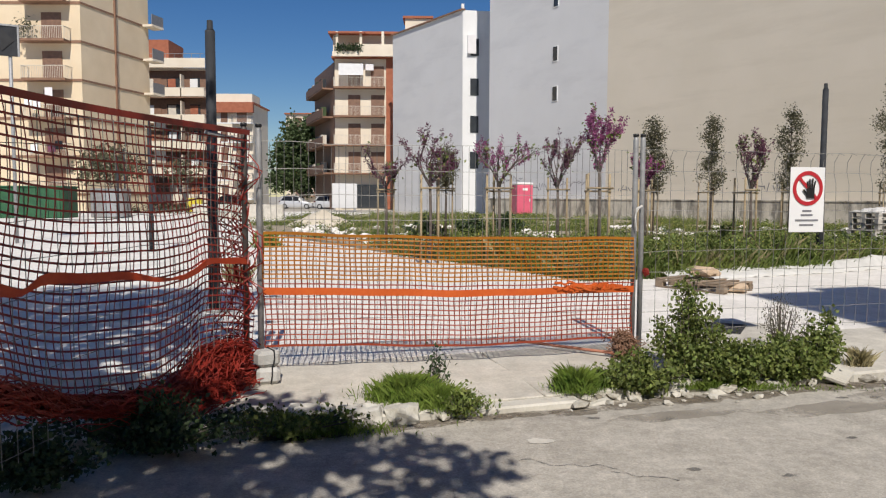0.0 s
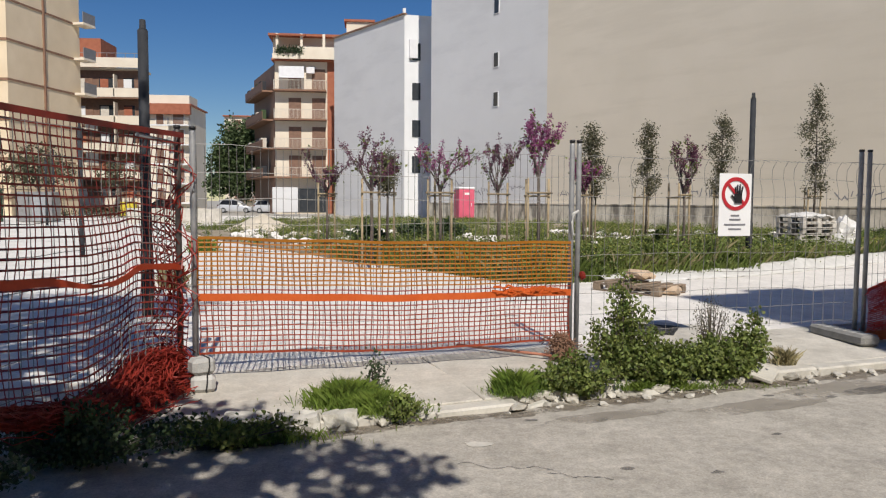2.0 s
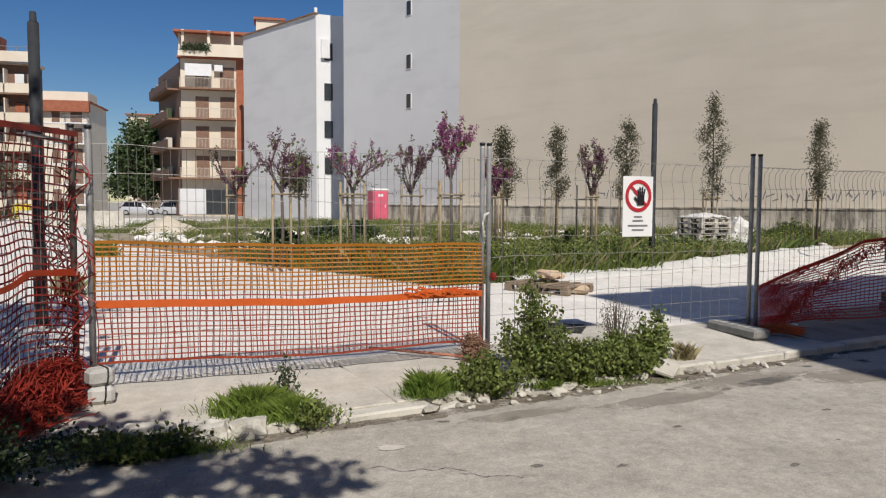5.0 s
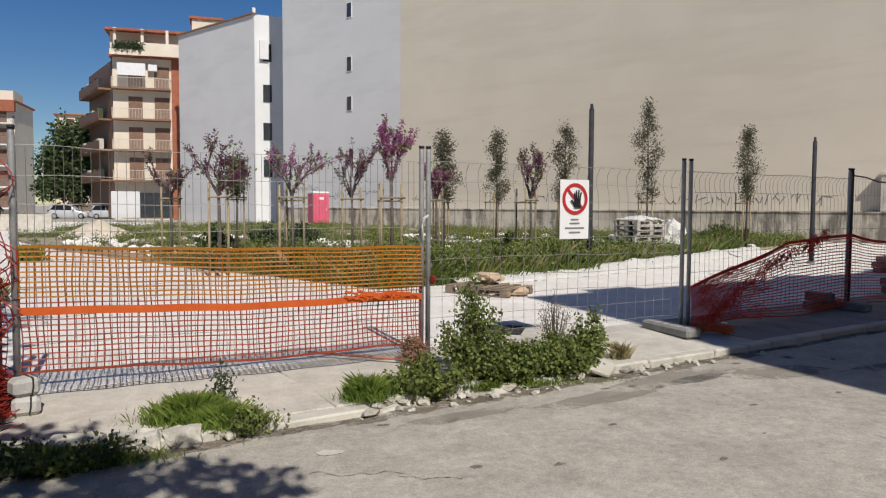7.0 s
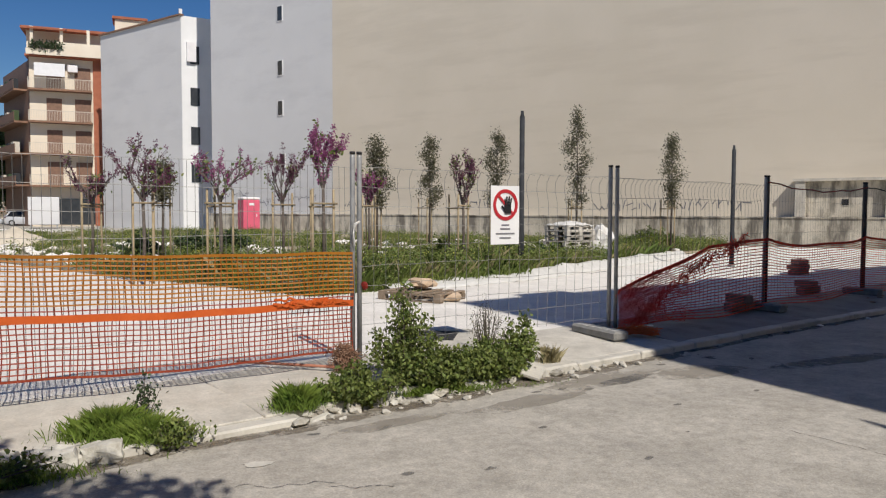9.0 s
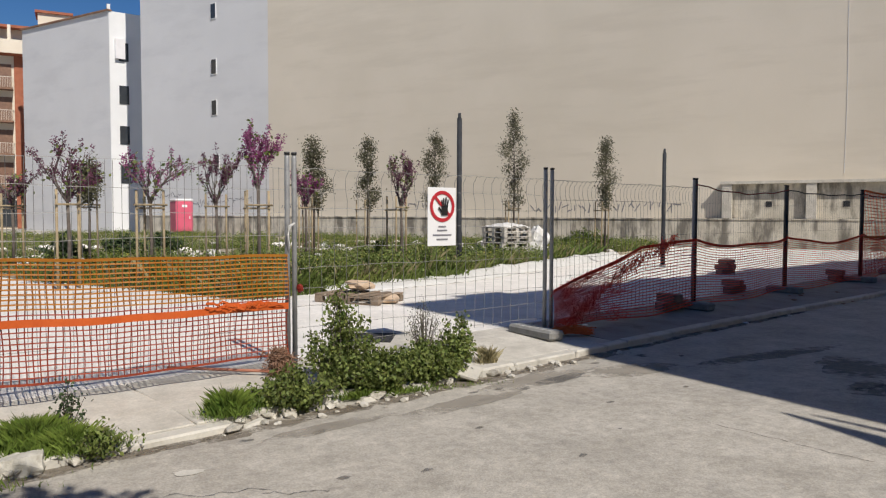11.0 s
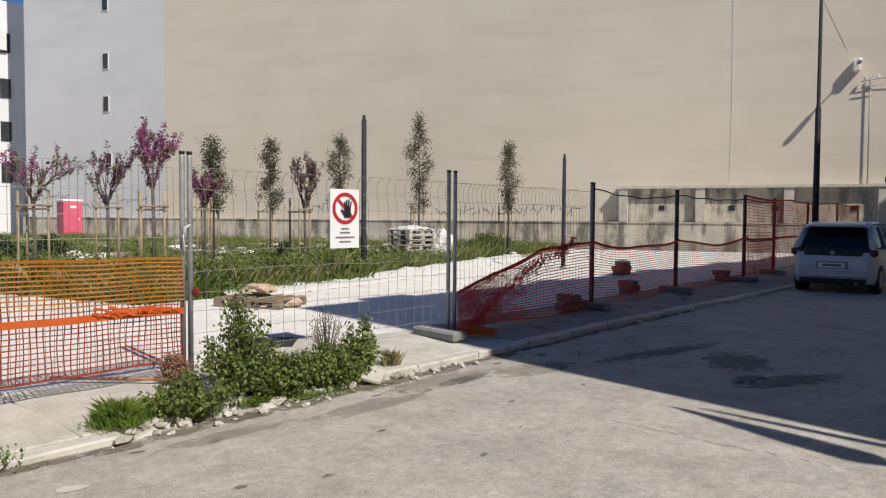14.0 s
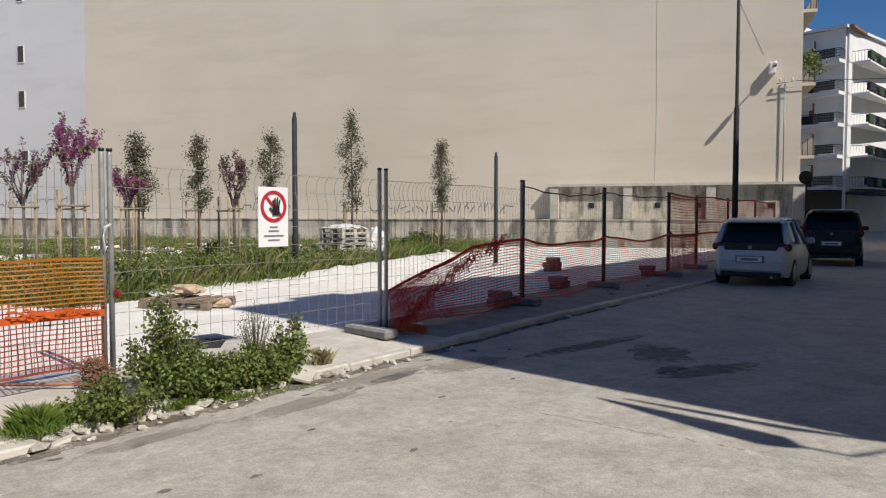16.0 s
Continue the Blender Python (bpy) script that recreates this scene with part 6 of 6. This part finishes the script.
def brick_stack(x, y, n, seed, z=0.115):
    r = random.Random(seed)
    for i in range(n):
        lvl = i // 3
        b = part("loose_block", B((0, 0, 0.06), (0.36, 0.17, 0.118), None, 0.01), LOOSE_BLOCK)
        b.matrix_basis = pose(x + (i % 3 - 1) * 0.2 * (1 - 0.25 * lvl) + r.uniform(-.03, .03), y + (i % 3 - 1) * 0.1 + r.uniform(-.03, .03), z + lvl * 0.122, 0, 0, 20 + r.uniform(-12, 12) + 90 * (lvl % 2))
        tagged(b, "loose red-brown block in a small stack", "block", "stacked blocks")


brick_stack(14.2, 13.35, 9, 1)
brick_stack(8.12, 8.62, 4, 2, 0.13)
brick_stack(11.1, 10.15, 4, 3, 0.115)
brick_stack(15.2, 11.1, 4, 4, 0.115)
# far end of the site
toilet = thing("portable_toilet", pose(5.5, 51.5, 0.3, 0, 0, 14), "pink portable toilet with a pale roof", "toilet")
part("cabin", B((0, 0, 1.05), (1.15, 1.15, 2.0), None, 0.04), PINK, toilet)
part("roof", B((0, 0, 2.13), (1.2, 1.2, 0.18), None, 0.06), PALE_PLASTIC, toilet)
dr = part("door", B((0, -0.585, 1.0), (0.85, 0.03, 1.85), None, 0.01), PINK, toilet)
part("handle", B((0.33, -0.61, 1.0), (0.05, 0.03, 0.2)), PALE_PLASTIC, dr)
part("sign_plate", B((0, -0.606, 1.75), (0.35, 0.01, 0.16)), SIGN_WHITE, dr)
pile = bmesh.new()
bmesh.ops.create_grid(pile, x_segments=26, y_segments=26, size=1)
for v in pile.verts:
    d = v.co.length
    v.co = Vector((v.co.x * 1.9, v.co.y * 1.6, max(0, 1 - d) ** 1.0 * 0.85 + 0.07 * noise.noise(v.co * 5) - 0.03))
sp = part("sand_mound", pile, SAND)
sp.location = (-5.5, 33.5, 0.11)
tagged(sp, "pale heap of sand on the paving", "sand")
part_ = part("low_block_wall", B((0, 0, 0.45), (5.5, 0.3, 0.9), None, 0.02), CONCRETE)
part_.location = (-12.5, 45, 0.11)
tagged(part_, "low pale concrete wall at the edge of the square", "wall", kind="structure")
skip_ = thing("waste_container", pose(-26.3, 46, -0.1, 0, 0, 4), "long dark green steel waste container", "container")
part("body", B((0, 0, 1.15), (6.0, 2.2, 1.9), None, 0.05), GREEN_STEEL, skip_)
for i in range(9):
    part("rib", B((-2.8 + i * 0.7, -1.13, 1.15), (0.1, 0.08, 1.8)), GREEN_STEEL, skip_)
part("rim", B((0, 0, 2.14), (6.1, 2.3, 0.1)), GREEN_STEEL, skip_)
cabx = thing("site_cabin", pose(-20.9, 46.5, 0.1, 0, 0, 4), "small grey site cabinet", "cabinet")
part("body", B((0, 0, 0.95), (2.0, 1.4, 1.8), None, 0.03), RAIL, cabx)
part("door", B((0.3, -0.72, 0.9), (0.9, 0.03, 1.6), None, 0.01), GALV, cabx)
ybin = thing("wheeled_bin", pose(-19.8, 58.9, 0.11, 0, 0, 10), "yellow plastic recycling bin by the street", "bin")
part("body", B((0, 0, 0.6), (1.1, 0.9, 1.0), None, 0.06), YELLOW, ybin)
part("lid", B((0, 0, 1.15), (1.16, 0.96, 0.12), None, 0.05), YELLOW, ybin)
hedge_v, hedge_f = [], []
for i in range(160):
    leaves(hedge_v, hedge_f, (rb.uniform(-27, -14), 58 + rb.uniform(-.3, .3), rb.uniform(0.15, 0.7)), 14, (0.25, 0.2, 0.15), 0.16, rb)
tagged(from_lists("low_hedge", hedge_v, hedge_f, LEAF_OLIVE), "low clipped hedge along the far pavement", "hedge")
kiosk = thing("advertising_board", pose(-9.6, 72, 0.05, 0, 0, 5), "pale grey kiosk panel before the shop", "kiosk")
part("board", B((0, 0, 1.5), (2.4, 0.3, 2.4), None, 0.03), GREY, kiosk)
for x in (-1.0, 1.0):
    part("leg", B((x, 0, 0.2), (0.12, 0.2, 0.5)), GALV, kiosk)
# turn-arrow sign at the left
ts = thing("traffic_sign", pose(-12.85, 21.6, 0, 0, 0, 26), "grey framed traffic sign with a black arrow", "sign")
part("pole", tube(bmesh.new(), [(0.3, 0.06, 0), (0.3, 0.06, 6.4)], 0.05, 8), GALV, ts)
part("board", B((0, 0, 6.0), (1.1, 0.04, 0.9), None, 0.01), POLE, ts)
part("edge", B((0.52, -0.03, 6.0), (0.05, 0.03, 0.9)), GALV, ts)
part("edge", B((0, -0.03, 6.43), (1.1, 0.03, 0.05)), GALV, ts)
part("arrow", B((0, -0.03, 0), (0.45, 0.02, 0.45), pose(0.1, 0, 6.0, 0, 45, 0)), BLACK, ts)

# ---------------------------------------------------------------- cars
def car(m, label, paint, L, W, H, seed=0, far=False):
    """A hatchback, rear at the local origin, nose along +x."""
    ob = thing("car", m, label, "car", "parked cars")
    secs = [  # x, floor, belt, lower half width, belt half width
        (0.00, 0.34, 0.78, 0.80, 0.82), (0.06, 0.24, 0.92, 0.92, 0.93), (0.25, 0.20, 0.95, 0.98, 0.97), (0.9, 0.18, 0.93, 1.0, 0.98), (1.9, 0.18, 0.90, 1.0, 0.98),
        (2.55, 0.18, 0.86, 0.99, 0.96), (3.1, 0.20, 0.76, 0.96, 0.90), (3.38, 0.24, 0.64, 0.86, 0.80), (3.48, 0.34, 0.52, 0.70, 0.68)]
    V, F = [], []
    k = L / 3.48
    kh = H / 1.46
    for x, f, b, wl, wb in secs:
        w = W / 2
        V += [(x * k, -w * wl * 0.94, f * kh), (x * k, -w * wl, (f + 0.16) * kh), (x * k, -w * wl, (f * 0.4 + b * 0.6) * kh), (x * k, -w * wb * 0.95, b * kh),
              (x * k, w * wb * 0.95, b * kh), (x * k, w * wl, (f * 0.4 + b * 0.6) * kh), (x * k, w * wl, (f + 0.16) * kh), (x * k, w * wl * 0.94, f * kh)]
    n = len(secs)
    for i in range(n - 1):
        for j in range(8):
            q = i * 8 + j
            r = i * 8 + (j + 1) % 8
            F.append((q, r, r + 8, q + 8))
    F += [tuple(range(8))[::-1], tuple((n - 1) * 8 + j for j in range(8))]
    body = from_lists("body", V, F, paint, ob)
    bv = body.modifiers.new("soft", "BEVEL")
    bv.width, bv.segments, bv.limit_method = 0.09, 4, "ANGLE"
    for f in body.data.polygons:
        f.use_smooth = True
    # cabin with roof
    V, F = [], []
    w = W / 2
    cab = [(0.10, 0.90, 0.90, 0.88), (0.42, 1.38, 0.74, 0.9), (0.75, 1.45, 0.72, 0.92), (1.6, 1.46, 0.72, 0.9), (2.05, 1.38, 0.70, 0.9), (2.72, 0.86, 0.84, 0.84)]
    for x, z, wt, zb in cab:
        V += [(x * k, -w * 0.93, zb * kh if z > zb else z * kh), (x * k, -w * wt, z * kh), (x * k, w * wt, z * kh), (x * k, w * 0.93, zb * kh if z > zb else z * kh)]
    for i in range(len(cab) - 1):
        for j in range(3):
            q = i * 4 + j
            F.append((q, q + 1, q + 5, q + 4))
    glass = from_lists("glasshouse", V, F, CAR_GLASS, ob, "dark tinted window glass")
    V, F = [], []
    roof = [(0.28, 1.40, 0.76), (0.5, 1.47, 0.76), (0.8, 1.485, 0.75), (1.6, 1.49, 0.75), (2.05, 1.41, 0.73)]
    for x, z, wt in roof:
        V += [(x * k, -w * wt, (z - 0.04) * kh), (x * k, -w * wt * 0.85, z * kh), (x * k, w * wt * 0.85, z * kh), (x * k, w * wt, (z - 0.04) * kh)]
    for i in range(len(roof) - 1):
        for j in range(3):
            q = i * 4 + j
            F.append((q, q + 1, q + 5, q + 4))
    rf = from_lists("roof", V, F, paint, ob)
    rf.modifiers.new("thickness", "SOLIDIFY").thickness = 0.03
    for s in (-1, 1):
        part("pillar", tube(bmesh.new(), [(0.12 * k, s * w * 0.92, 0.9 * kh), (0.45 * k, s * w * 0.76, 1.38 * kh)], 0.075, 8), paint, ob)
        part("pillar", tube(bmesh.new(), [(1.45 * k, s * w * 0.955, 0.9 * kh), (1.4 * k, s * w * 0.76, 1.42 * kh)], 0.035, 6), paint, ob)
        part("pillar", tube(bmesh.new(), [(2.7 * k, s * w * 0.93, 0.86 * kh), (2.05 * k, s * w * 0.74, 1.39 * kh)], 0.04, 6), paint, ob)
        part("tail_light", B((0.115 * k, s * w * 0.80, 0.87 * kh), (0.15, 0.36, 0.17 * kh), None, 0.045), LIGHT_RED, ob, "red tail light")
        part("door_mirror", B((2.15 * k, s * (w + 0.09), 0.98 * kh), (0.12, 0.2, 0.14), None, 0.03), BLACK if paint is CAR_DARK else paint, ob)
        for x in (0.62, 2.86):
            wh = part("wheel", tube(bmesh.new(), [(x * k, s * (w - 0.20), 0.30), (x * k, s * (w + 0.005), 0.30)], 0.30, 20), RUBBER, ob)
            part("rim", tube(bmesh.new(), [(x * k, s * (w - 0.02), 0.30), (x * k, s * (w + 0.012), 0.30)], [0.20, 0.185], 14), GALV, wh)
    part("bumper", B((-0.01, 0, 0.44 * kh), (0.12, W * 0.84, 0.24 * kh), None, 0.05), paint, ob)
    part("lower_bumper", B((0.03, 0, 0.27 * kh), (0.1, W * 0.78, 0.12 * kh), None, 0.03), BLACK, ob)
    part("hatch_panel", B((0.045, 0, 0.865 * kh), (0.08, W * 0.70, 0.19 * kh), None, 0.03), BLACK if not far else paint, ob)
    part("rear_window", B((0, 0, 0), (0.02, W * 0.70, 0.46 * kh), pose(0.225 * k, 0, 1.13 * kh, 0, 34, 0), 0.008), CAR_GLASS, ob)
    part("wiper", tube(bmesh.new(), [(0.05 * k, 0.02, 0.95 * kh), (0.10 * k, W * 0.2, 1.0 * kh)], 0.01, 5), BLACK, ob)
    part("bumper_crease", B((-0.068, 0, 0.49 * kh), (0.02, W * 0.78, 0.025), None, 0.008), paint, ob)
    part("exhaust", tube(bmesh.new(), [(-0.04, -W * 0.28, 0.22 * kh), (0.2, -W * 0.28, 0.22 * kh)], 0.03, 8), GALV, ob)
    part("roof_spoiler", B((0.22 * k, 0, 1.435 * kh), (0.22, W * 0.66, 0.05), None, 0.015), paint, ob)
    pl = part("number_plate", B((-0.055, 0, 0.60 * kh), (0.015, 0.52, 0.11), None, 0.003), SIGN_WHITE, ob, "white number plate")
    part("plate_surround", B((-0.045, 0, 0.60 * kh), (0.012, 0.60, 0.16), None, 0.004), INK, ob)
    part("plate_bar", B((-0.064, 0, 0.60 * kh), (0.004, 0.36, 0.05)), INK, pl)
    part("badge", B((-0.005, 0, 0.86 * kh), (0.06, 0.07, 0.08), None, 0.01), GALV, ob)
    return ob


car(Matrix.Translation(street(10.75, -1.19, 0.004)) @ pose(0, 0, 0, 0, 0, STREET_TURN + 0.5), "small pale silver hatchback parked at the kerb", CAR_SILVER, 3.48, 1.62, 1.46)
car(Matrix.Translation(street(19.2, -1.75, 0.004)) @ pose(0, 0, 0, 0, 0, STREET_TURN + 6.0), "tall black car parked in the shade", CAR_DARK, 4.2, 1.74, 1.72)
for i, (x, y, c) in enumerate(((-19.5, 88, CAR_SILVER), (-24.5, 90, CAR_DARK), (-15.2, 87, CAR_SILVER), (-29, 92, CAR_SILVER), (-11, 86, POLE))):
    car(pose(x, y, 0.004, 0, 0, 178 if i % 2 else 3), "far parked car by the houses", c, 4.0, 1.7, 1.48, far=True)
